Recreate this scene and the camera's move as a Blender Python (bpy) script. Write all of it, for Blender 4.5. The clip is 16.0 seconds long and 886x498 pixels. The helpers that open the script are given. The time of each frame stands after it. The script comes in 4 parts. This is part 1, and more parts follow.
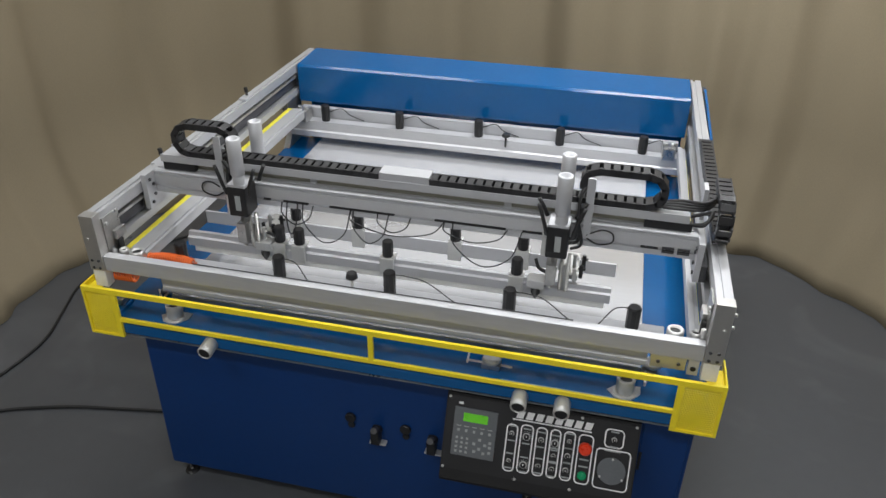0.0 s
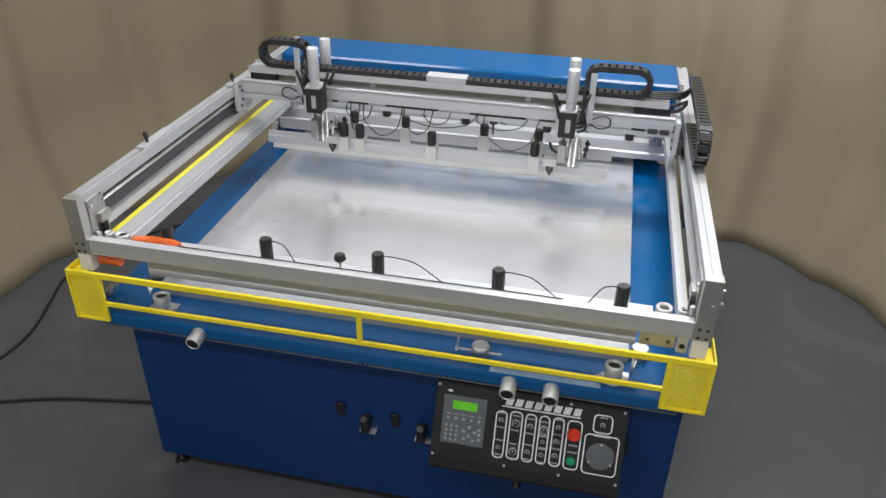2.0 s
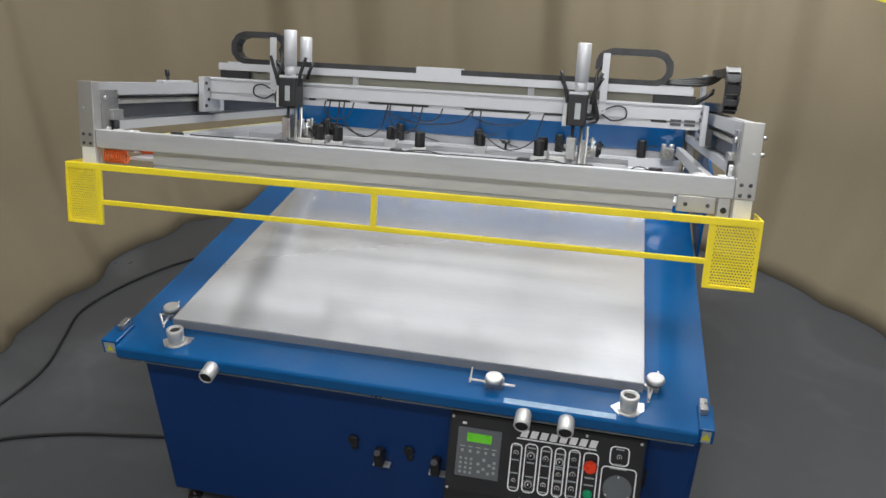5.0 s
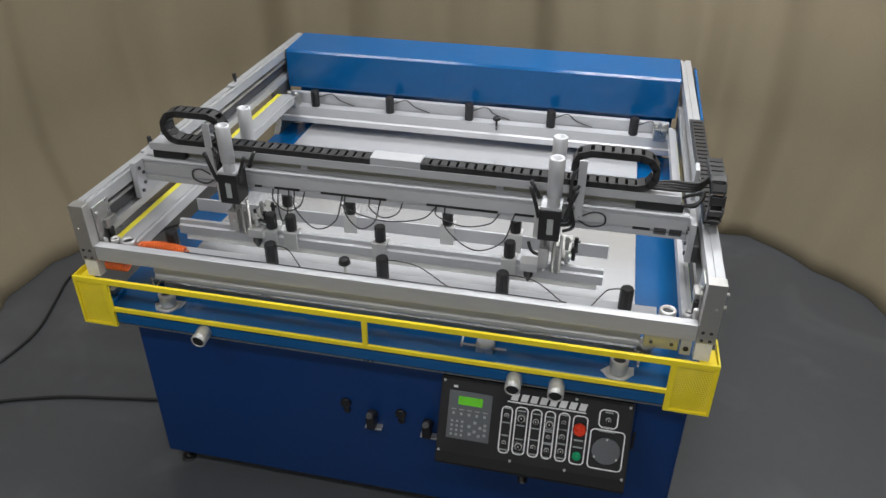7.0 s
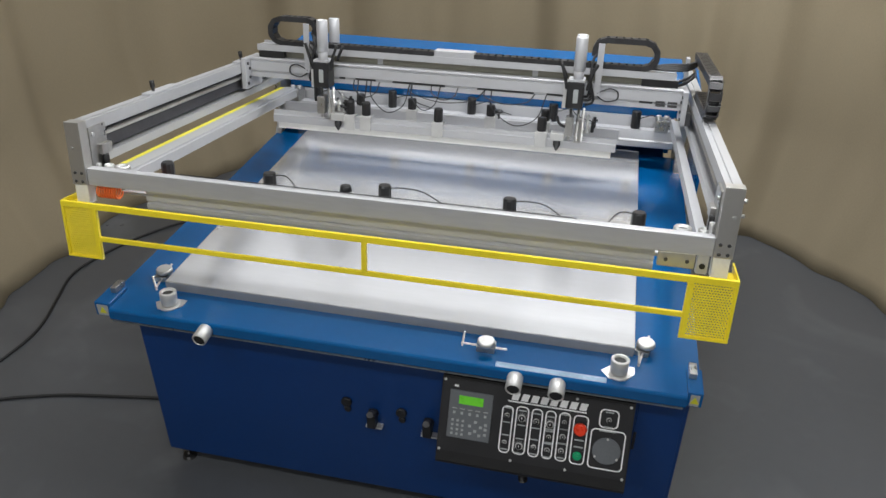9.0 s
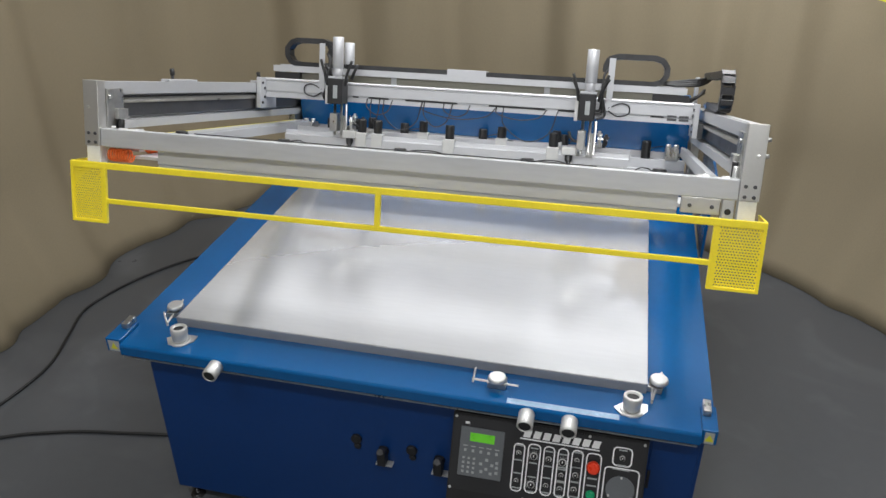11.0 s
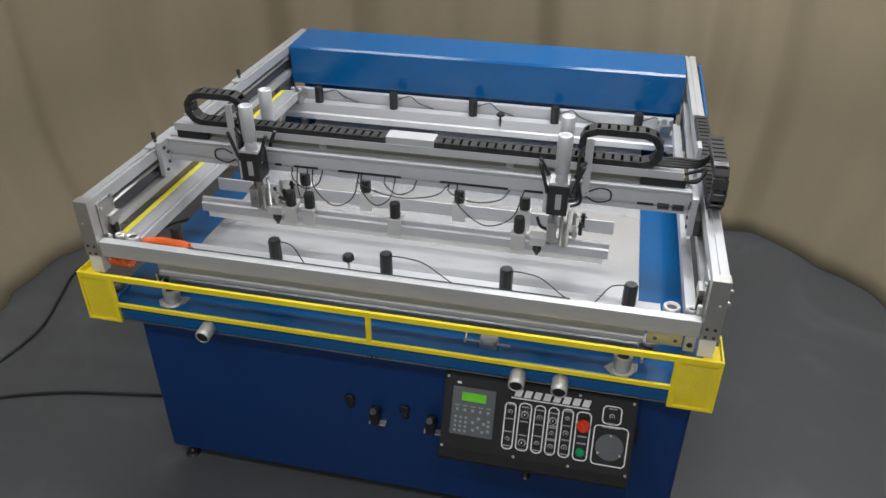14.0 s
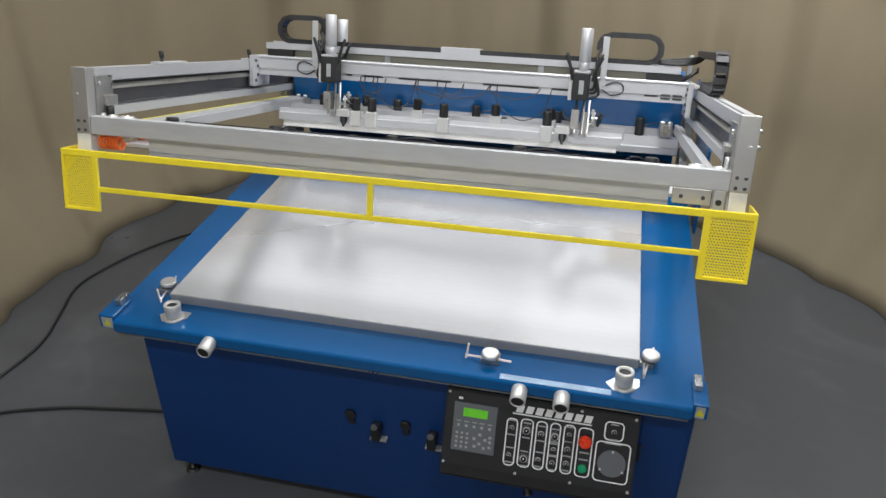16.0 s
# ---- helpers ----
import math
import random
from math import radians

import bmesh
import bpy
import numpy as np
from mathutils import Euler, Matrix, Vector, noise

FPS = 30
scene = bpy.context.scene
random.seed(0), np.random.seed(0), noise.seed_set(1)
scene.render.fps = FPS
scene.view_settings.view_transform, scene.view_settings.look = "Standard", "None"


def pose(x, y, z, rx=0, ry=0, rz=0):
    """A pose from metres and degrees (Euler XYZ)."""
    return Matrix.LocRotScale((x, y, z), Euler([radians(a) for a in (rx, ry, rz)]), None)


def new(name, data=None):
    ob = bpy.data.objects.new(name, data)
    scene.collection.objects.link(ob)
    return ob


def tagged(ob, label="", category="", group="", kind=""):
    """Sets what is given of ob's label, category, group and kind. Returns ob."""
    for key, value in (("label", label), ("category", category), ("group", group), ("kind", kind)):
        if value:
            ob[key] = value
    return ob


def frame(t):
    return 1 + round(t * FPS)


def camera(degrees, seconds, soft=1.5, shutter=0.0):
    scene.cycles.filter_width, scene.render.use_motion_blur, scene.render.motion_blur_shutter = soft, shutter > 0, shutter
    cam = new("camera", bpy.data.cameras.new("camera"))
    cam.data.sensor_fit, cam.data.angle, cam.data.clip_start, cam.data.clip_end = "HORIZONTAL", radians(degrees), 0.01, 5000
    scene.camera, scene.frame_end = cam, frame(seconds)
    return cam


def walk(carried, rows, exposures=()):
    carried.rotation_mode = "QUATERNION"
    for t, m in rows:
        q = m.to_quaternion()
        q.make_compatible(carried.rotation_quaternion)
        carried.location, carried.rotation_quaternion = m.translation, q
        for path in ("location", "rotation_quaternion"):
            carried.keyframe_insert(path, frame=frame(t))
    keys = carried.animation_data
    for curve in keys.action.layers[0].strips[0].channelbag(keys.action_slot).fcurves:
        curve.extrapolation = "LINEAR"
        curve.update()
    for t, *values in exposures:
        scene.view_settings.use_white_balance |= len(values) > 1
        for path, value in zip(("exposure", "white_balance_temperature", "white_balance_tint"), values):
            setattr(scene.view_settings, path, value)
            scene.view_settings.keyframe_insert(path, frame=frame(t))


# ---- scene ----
cam = camera(60.2, 16.0, soft=1.5)
EYE = (0.657, -2.035, 2.447)
PATH = [
    (0.0, pose(EYE[0], EYE[1], EYE[2], 59.06, -0.71, 13.48)),
    (0.5, pose(EYE[0], EYE[1], EYE[2], 58.06, -0.93, 13.34)),
    (1.0, pose(EYE[0], EYE[1], EYE[2], 57.87, -0.98, 13.06)),
    (1.5, pose(EYE[0], EYE[1], EYE[2], 57.97, -0.82, 12.61)),
    (2.0, pose(EYE[0], EYE[1], EYE[2], 58.19, -0.79, 12.50)),
    (2.5, pose(EYE[0], EYE[1], EYE[2], 59.15, -0.53, 12.54)),
    (3.0, pose(EYE[0], EYE[1], EYE[2], 60.10, -0.13, 12.69)),
    (3.5, pose(EYE[0], EYE[1], EYE[2], 60.47, 0.05, 12.87)),
    (6.0, pose(EYE[0], EYE[1], EYE[2], 60.52, 0.22, 12.97)),
    (6.5, pose(EYE[0], EYE[1], EYE[2], 59.68, 0.11, 12.81)),
    (7.0, pose(EYE[0], EYE[1], EYE[2], 57.89, -0.25, 12.54)),
    (7.5, pose(EYE[0], EYE[1], EYE[2], 57.24, -0.40, 12.35)),
    (8.0, pose(EYE[0], EYE[1], EYE[2], 57.25, -0.41, 12.35)),
    (8.5, pose(EYE[0], EYE[1], EYE[2], 57.46, -0.35, 12.52)),
    (9.0, pose(EYE[0], EYE[1], EYE[2], 57.84, -0.35, 12.70)),
    (9.5, pose(EYE[0], EYE[1], EYE[2], 59.39, -0.13, 13.07)),
    (9.7, pose(EYE[0], EYE[1], EYE[2], 59.94, -0.02, 13.22)),
    (12.0, pose(EYE[0], EYE[1], EYE[2], 60.55, 0.18, 13.28)),
    (12.5, pose(EYE[0], EYE[1], EYE[2], 60.46, 0.16, 13.08)),
    (13.0, pose(EYE[0], EYE[1], EYE[2], 60.21, 0.17, 13.08)),
    (13.5, pose(EYE[0], EYE[1], EYE[2], 58.86, 0.19, 12.96)),
    (14.0, pose(EYE[0], EYE[1], EYE[2], 57.60, -0.14, 12.80)),
    (14.5, pose(EYE[0], EYE[1], EYE[2], 57.34, -0.21, 12.51)),
    (15.0, pose(EYE[0], EYE[1], EYE[2], 57.36, -0.30, 12.43)),
    (15.5, pose(EYE[0], EYE[1], EYE[2], 57.50, -0.27, 12.52)),
    (16.0, pose(EYE[0], EYE[1], EYE[2], 58.73, -0.10, 12.89)),
]
EXPOSURES = [(0.0, -0.12), (0.6, -0.12), (1.5, 0.0), (2.5, 0.02), (3.7, 0.0), (6.0, 0.0), (6.5, -0.16), (7.0, -0.16), (7.6, -0.1), (8.4, 0.02), (9.0, 0.0), (12.0, 0.03), (12.6, 0.0), (13.2, -0.1), (14.0, -0.13), (14.6, -0.04), (15.2, 0.02), (16.0, 0.02)]
walk(cam, PATH, EXPOSURES)

# ---- light ----
world = bpy.data.worlds.new("room_air")
scene.world = world
world.use_nodes = True
world.node_tree.nodes["Background"].inputs[0].default_value = (0.9, 0.95, 1.0, 1)
world.node_tree.nodes["Background"].inputs[1].default_value = 0.03
scene.view_settings.exposure = 0.0
LIGHT_W = 26.2


def panel_lamp(x, y, z, sx, sy, watts):
    d = bpy.data.lights.new("unseen_area_lamp", "AREA")
    d.shape, d.size, d.size_y, d.energy, d.color = "RECTANGLE", sx, sy, watts, (0.97, 0.985, 1.0)
    o = new("unseen_area_lamp", d)
    o.matrix_world = pose(x, y, z)
    return o


# Unseen ceiling lamps, added; shares balance brightness, the front rows fill forward faces.
LAMPS = [(-1.1, 0.3, 0.6), (1.0, 0.3, 1.15), (-0.95, 1.75, 0.5), (0.75, 1.75, 2.0), (-1.1, -1.7, 0.75), (1.1, -1.7, 0.78), (-1.2, -3.6, 0.85), (1.0, -3.6, 0.95)]
for lx, ly, share in LAMPS:
    panel_lamp(lx, ly, 3.13, 1.2, 0.28, LIGHT_W * share)
# unseen wide ceiling panels added behind the curtain, for the bed to reflect
SOFT_PANELS = [(x, y) for y in (3.5, 4.8) for x in (-3.5, -2.1, -0.7, 0.7, 2.1, 3.5)]
for lx, ly in SOFT_PANELS:
    panel_lamp(lx, ly, 3.13, 1.34, 1.24, 3.4)


# ---- materials ----
def material(name, colour, rough=0.5, metal=0.0, vary=0.12, scale=6.0, fine=60.0, bump=0.1, stretch=(1, 1, 1), coat=0.0,
             rough_vary=0.1, per_piece=0.0, emit=0.0, aniso=0.0):
    m = bpy.data.materials.new(name)
    m.use_nodes = True
    t = m.node_tree
    n, link = t.nodes, t.links.new
    b = n["Principled BSDF"]
    co = n.new("ShaderNodeTexCoord")
    mp = n.new("ShaderNodeMapping")
    mp.inputs["Scale"].default_value = stretch
    link(co.outputs["Object"], mp.inputs["Vector"])
    big, small = n.new("ShaderNodeTexNoise"), n.new("ShaderNodeTexNoise")
    big.inputs["Scale"].default_value, small.inputs["Scale"].default_value = scale, fine
    big.inputs["Detail"].default_value = small.inputs["Detail"].default_value = 4
    link(mp.outputs["Vector"], big.inputs["Vector"])
    link(mp.outputs["Vector"], small.inputs["Vector"])
    mix = n.new("ShaderNodeMath")
    mix.operation = "MULTIPLY_ADD"
    mix.inputs[1].default_value = 0.4
    link(small.outputs["Fac"], mix.inputs[0])
    half = n.new("ShaderNodeMath")
    half.operation = "MULTIPLY"
    half.inputs[1].default_value = 0.6
    link(big.outputs["Fac"], half.inputs[0])
    link(half.outputs[0], mix.inputs[2])
    ramp = n.new("ShaderNodeMapRange")
    ramp.inputs["From Min"].default_value, ramp.inputs["From Max"].default_value = 0.3, 0.7
    ramp.inputs["To Min"].default_value, ramp.inputs["To Max"].default_value = 1 - vary, 1 + vary
    link(mix.outputs[0], ramp.inputs["Value"])
    value = ramp.outputs[0]
    if per_piece:
        info = n.new("ShaderNodeObjectInfo")
        pr = n.new("ShaderNodeMapRange")
        pr.inputs["To Min"].default_value, pr.inputs["To Max"].default_value = 1 - per_piece, 1 + per_piece
        link(info.outputs["Random"], pr.inputs["Value"])
        mul = n.new("ShaderNodeMath")
        mul.operation = "MULTIPLY"
        link(value, mul.inputs[0])
        link(pr.outputs[0], mul.inputs[1])
        value = mul.outputs[0]
    tint = n.new("ShaderNodeVectorMath")
    tint.operation = "SCALE"
    tint.inputs[0].default_value = colour
    link(value, tint.inputs["Scale"])
    link(tint.outputs[0], b.inputs["Base Color"])
    rr = n.new("ShaderNodeMapRange")
    rr.inputs["From Min"].default_value, rr.inputs["From Max"].default_value = 0.3, 0.7
    rr.inputs["To Min"].default_value = max(0.03, rough - rough_vary)
    rr.inputs["To Max"].default_value = min(1, rough + rough_vary)
    link(mix.outputs[0], rr.inputs["Value"])
    link(rr.outputs[0], b.inputs["Roughness"])
    b.inputs["Metallic"].default_value = metal
    b.inputs["Coat Weight"].default_value = coat
    b.inputs["Anisotropic"].default_value = aniso
    if bump:
        bp = n.new("ShaderNodeBump")
        bp.inputs["Strength"].default_value, bp.inputs["Distance"].default_value = bump, 0.002
        link(small.outputs["Fac"], bp.inputs["Height"])
        link(bp.outputs[0], b.inputs["Normal"])
    if emit:
        b.inputs["Emission Color"].default_value = (*colour, 1)
        b.inputs["Emission Strength"].default_value = emit
    return m


BLUE = material("blue_gloss_paint", (0.0008, 0.088, 0.27), 0.17, 0, 0.06, 2, 40, 0.006, coat=0.15, rough_vary=0.03)
BLUE_CAB = material("blue_cabinet_paint", (0.001, 0.034, 0.155), 0.4, 0, 0.1, 1.6, 70, 0.02, rough_vary=0.04)
ALU = material("anodised_aluminium", (0.53, 0.535, 0.555), 0.42, 0.38, 0.05, 4, 120, 0.02, (0.3, 1, 1), rough_vary=0.04)
ALU_Y = material("anodised_aluminium_rail", (0.53, 0.535, 0.55), 0.42, 0.5, 0.05, 4, 120, 0.02, (1, 0.3, 1), rough_vary=0.04)
BED = material("brushed_aluminium_bed", (0.78, 0.783, 0.80), 0.19, 0.72, 0.05, 1.3, 45.0, 0.0, (0.22, 1.5, 1), rough_vary=0.012)
BAR = material("brushed_aluminium_bar", (0.54, 0.545, 0.56), 0.42, 0.35, 0.1, 5, 90, 0.02, (0.15, 1, 1), rough_vary=0.06)
LEMON = material("lemon_yellow_tape", (0.88, 0.80, 0.07), 0.4, 0, 0.08, 9, 90, 0.02)
# Bed aluminium darkened: the front face's dimmer look is put into the colour.
EDGE = material("darkened_bed_edge", (0.36, 0.365, 0.375), 0.42, 0.4, 0.08, 5, 70, 0.02, (0.2, 1, 1), rough_vary=0.04)
STEEL = material("machined_steel", (0.46, 0.455, 0.44), 0.33, 0.9, 0.2, 9, 80, 0.12)
PLATE = material("satin_steel_plate", (0.56, 0.55, 0.53), 0.36, 0.8, 0.05, 6, 60, 0.01, rough_vary=0.04)
# Olive tone of the curtain showing in the gap, painted as a plate colour.
GAP_TONE = material("curtain_tone_filler", (0.27, 0.26, 0.21), 0.4, 0.3, 0.05, 5, 60, 0.0)
CHROME = material("bright_steel", (0.6, 0.6, 0.59), 0.38, 0.85, 0.1, 20, 120, 0.05)
NICKEL = material("satin_nickel", (0.62, 0.62, 0.61), 0.42, 0.55, 0.06, 20, 120, 0.08)
YELLOW = material("yellow_powder_coat", (0.95, 0.765, 0.03), 0.4, 0, 0.1, 7, 150, 0.15)
BLACK = material("black_plastic", (0.012, 0.012, 0.013), 0.42, 0, 0.25, 12, 130, 0.15)
RUBBER = material("black_cable_rubber", (0.016, 0.016, 0.017), 0.55, 0, 0.2, 10, 90, 0.1)
CHAIN = material("cable_chain_plastic", (0.025, 0.025, 0.027), 0.38, 0, 0.2, 10, 90, 0.1, per_piece=0.25)
DARK = material("dark_rail_steel", (0.09, 0.09, 0.095), 0.4, 0.6, 0.2, 8, 60, 0.12)
ORANGE = material("orange_air_hose", (0.85, 0.16, 0.025), 0.35, 0, 0.08, 10, 90, 0.05)
PANEL = material("black_panel_film", (0.02, 0.02, 0.022), 0.4, 0, 0.2, 6, 160, 0.08)
GREYKEY = material("grey_keypad_film", (0.13, 0.14, 0.15), 0.4, 0, 0.15, 8, 160, 0.08)
KEYPRINT = material("pale_key_print", (0.36, 0.38, 0.38), 0.5, 0, 0.15, 30, 160, 0.05)
LCD = material("green_display", (0.1, 0.42, 0.02), 0.3, 0, 0.12, 30, 200, 0.0, emit=0.35)
PRINT = material("white_panel_print", (0.86, 0.86, 0.86), 0.5, 0, 0.1, 40, 200, 0.0)
RED = material("red_button", (0.75, 0.045, 0.012), 0.3, 0, 0.06, 20, 120, 0.0)
GREEN = material("green_button", (0.01, 0.3, 0.13), 0.25, 0, 0.06, 20, 120, 0.0)
WHITE = material("white_plastic", (0.74, 0.74, 0.72), 0.45, 0, 0.08, 20, 120, 0.05)
SIGN_Y = material("yellow_green_sign_film", (0.62, 0.6, 0.03), 0.5, 0, 0.06, 10, 120, 0.0)
SIGN_W = material("white_sign_film", (0.78, 0.74, 0.8), 0.5, 0, 0.05, 10, 120, 0.0)
CURTAIN = material("khaki_curtain_cloth", (0.262, 0.216, 0.143), 0.85, 0, 0.12, 1.3, 240, 0.35, (1, 1, 0.35))
FLOOR = material("sealed_grey_concrete", (0.083, 0.088, 0.096), 0.36, 0, 0.07, 0.8, 16, 0.0, rough_vary=0.05)


def add_scuffs(m, lift, gloss):
    """Pale scuffs and worn, smoother patches over a floor's own grain."""
    t = m.node_tree
    n, link = t.nodes, t.links.new
    b = n["Principled BSDF"]
    colour, rough = b.inputs["Base Color"].links[0].from_socket, b.inputs["Roughness"].links[0].from_socket
    co = n.new("ShaderNodeTexCoord")
    for scale, lo, hi, warp, gain in ((1.1, 0.56, 0.7, 0.9, lift), (2.6, 0.56, 0.78, 0.8, lift * 0.7)):
        tex, rmp, mul = n.new("ShaderNodeTexNoise"), n.new("ShaderNodeMapRange"), n.new("ShaderNodeVectorMath")
        tex.inputs["Scale"].default_value, tex.inputs["Detail"].default_value = scale, 3
        tex.inputs["Distortion"].default_value = warp
        link(co.outputs["Object"], tex.inputs["Vector"])
        rmp.inputs["From Min"].default_value, rmp.inputs["From Max"].default_value = lo, hi
        rmp.inputs["To Min"].default_value, rmp.inputs["To Max"].default_value = 1.0, 1.0 + gain
        link(tex.outputs["Fac"], rmp.inputs["Value"])
        mul.operation = "SCALE"
        link(colour, mul.inputs[0])
        link(rmp.outputs[0], mul.inputs["Scale"])
        colour = mul.outputs[0]
        r2, m2 = n.new("ShaderNodeMapRange"), n.new("ShaderNodeMath")
        r2.inputs["From Min"].default_value, r2.inputs["From Max"].default_value = lo, hi
        r2.inputs["To Min"].default_value, r2.inputs["To Max"].default_value = 1.0, gloss
        link(tex.outputs["Fac"], r2.inputs["Value"])
        m2.operation = "MULTIPLY"
        link(rough, m2.inputs[0])
        link(r2.outputs[0], m2.inputs[1])
        rough = m2.outputs[0]
    link(colour, b.inputs["Base Color"])
    link(rough, b.inputs["Roughness"])


add_scuffs(FLOOR, 0.38, 0.8)
PLASTER = material("pale_ceiling_board", (0.62, 0.62, 0.6), 0.8, 0, 0.06, 2, 60, 0.2)
TAPE = material("clear_edge_tape", (0.25, 0.38, 0.52), 0.22, 0, 0.2, 14, 90, 0.1)
SOFTGLOW = material("soft_panel_diffuser", (0.95, 0.97, 1.0), 0.6, 0, 0.02, 5, 50, 0.0, emit=0.1)
LAMPGLOW = material("lamp_diffuser", (1.0, 0.985, 0.95), 0.5, 0, 0.02, 5, 50, 0.0, emit=2.0)


# ---- mesh tools ----
def box(bm, x0, x1, y0, y1, z0, z1, bevel=0.0):
    g = bmesh.ops.create_cube(bm, size=1.0)
    for v in g["verts"]:
        v.co = Vector(((x0 + x1) / 2 + v.co.x * (x1 - x0), (y0 + y1) / 2 + v.co.y * (y1 - y0), (z0 + z1) / 2 + v.co.z * (z1 - z0)))
    if bevel:
        edges = list({e for v in g["verts"] for e in v.link_edges})
        bmesh.ops.bevel(bm, geom=edges, offset=bevel, segments=2, profile=0.6, affect="EDGES")
    return bm


def cyl(bm, p0, p1, r, seg=20, r2=None, bevel=0.0, hollow=0.0):
    """A turned piece from p0 to p1; hollow: the radius of a bore sunk into the far end."""
    p0, p1 = Vector(p0), Vector(p1)
    q = (p1 - p0).to_track_quat("Z", "Y")
    length = (p1 - p0).length
    r2 = r if r2 is None else r2
    rings = [(0, 0.0), (r - bevel, 0.0), (r, bevel), (r2, length - bevel), (r2 - bevel, length)]
    if hollow:
        rings += [(hollow, length), (hollow * 0.96, length * 0.55), (0, length * 0.55)]
    else:
        rings += [(0, length)]
    prev = None
    for k, (rad, h) in enumerate(rings):
        if rad <= 1e-6:
            ring = [bm.verts.new(p0 + q @ Vector((0, 0, h)))]
        else:
            ring = [bm.verts.new(p0 + q @ Vector((rad * math.cos(2 * math.pi * i / seg), rad * math.sin(2 * math.pi * i / seg), h))) for i in range(seg)]
        if prev:
            for i in range(seg):
                j = (i + 1) % seg
                if len(prev) == 1:
                    f = bm.faces.new((prev[0], ring[j], ring[i]))
                elif len(ring) == 1:
                    f = bm.faces.new((prev[i], prev[j], ring[0]))
                else:
                    f = bm.faces.new((prev[i], prev[j], ring[j], ring[i]))
                f.smooth = len(prev) > 1 and len(ring) > 1 and k in (3, 6)
        prev = ring
    return bm


def tube(bm, pts, r, seg=8):
    """A round cord along a list of points."""
    pts = [Vector(p) for p in pts]
    prev, up = None, Vector((0.13, 0.31, 0.94)).normalized()
    for i, p in enumerate(pts):
        d = (pts[min(i + 1, len(pts) - 1)] - pts[max(i - 1, 0)]).normalized()
        a = d.cross(up)
        a = a.normalized() if a.length > 1e-4 else d.orthogonal().normalized()
        b = d.cross(a)
        ring = [bm.verts.new(p + r * (math.cos(2 * math.pi * k / seg) * a + math.sin(2 * math.pi * k / seg) * b)) for k in range(seg)]
        if prev:
            for k in range(seg):
                bm.faces.new((prev[k], prev[(k + 1) % seg], ring[(k + 1) % seg], ring[k])).smooth = True
        else:
            bm.faces.new(ring[::-1])
        prev = ring
    bm.faces.new(prev)
    return bm


def curve(pts, n=8):
    """Points of a smooth line through pts."""
    p = [Vector(q) for q in pts]
    p = [2 * p[0] - p[1]] + p + [2 * p[-1] - p[-2]]
    out = []
    for i in range(1, len(p) - 2):
        for k in range(n):
            t = k / n
            out.append(0.5 * (2 * p[i] + (p[i + 1] - p[i - 1]) * t + (2 * p[i - 1] - 5 * p[i] + 4 * p[i + 1] - p[i + 2]) * t * t
                              + (3 * p[i] - p[i - 1] - 3 * p[i + 1] + p[i + 2]) * t ** 3))
    return out + [p[-2]]


def extrude_x(bm, poly, x0, x1):
    """A closed outline of (y, z) drawn out along x."""
    a = [bm.verts.new((x0, y, z)) for y, z in poly]
    b = [bm.verts.new((x1, y, z)) for y, z in poly]
    n = len(poly)
    for i in range(n):
        bm.faces.new((a[i], a[(i + 1) % n], b[(i + 1) % n], b[i]))
    bm.faces.new(a[::-1])
    bm.faces.new(b)
    bmesh.ops.recalc_face_normals(bm, faces=bm.faces)
    return bm


def extrude_y(bm, poly, y0, y1):
    """A closed outline of (x, z) drawn out along y."""
    a = [bm.verts.new((x, y0, z)) for x, z in poly]
    b = [bm.verts.new((x, y1, z)) for x, z in poly]
    n = len(poly)
    for i in range(n):
        bm.faces.new((a[i], a[(i + 1) % n], b[(i + 1) % n], b[i]))
    bm.faces.new(a[::-1])
    bm.faces.new(b)
    bmesh.ops.recalc_face_normals(bm, faces=bm.faces)
    return bm


def thing(name, at, label, category, group="", kind=""):
    """An empty at the thing's base; its parts are built in room coordinates."""
    o = new(name)
    o.location = at
    o["base"] = list(at)
    return tagged(o, label, category, group, kind)


def part(name, bm, mat, parent, label=""):
    root = parent.parent or parent
    base = Vector(root["base"]) if "base" in root else Vector()
    if base.length:
        bmesh.ops.translate(bm, verts=bm.verts, vec=-base)
    me = bpy.data.meshes.new(name)
    bm.to_mesh(me)
    bm.free()
    me.materials.append(mat)
    o = new(name, me)
    o.parent = parent
    return tagged(o, label)


def solid(name, bm, mat, label="", category="", group="", kind=""):
    me = bpy.data.meshes.new(name)
    bm.to_mesh(me)
    bm.free()
    me.materials.append(mat)
    return tagged(new(name, me), label, category, group, kind)


B = bmesh.new


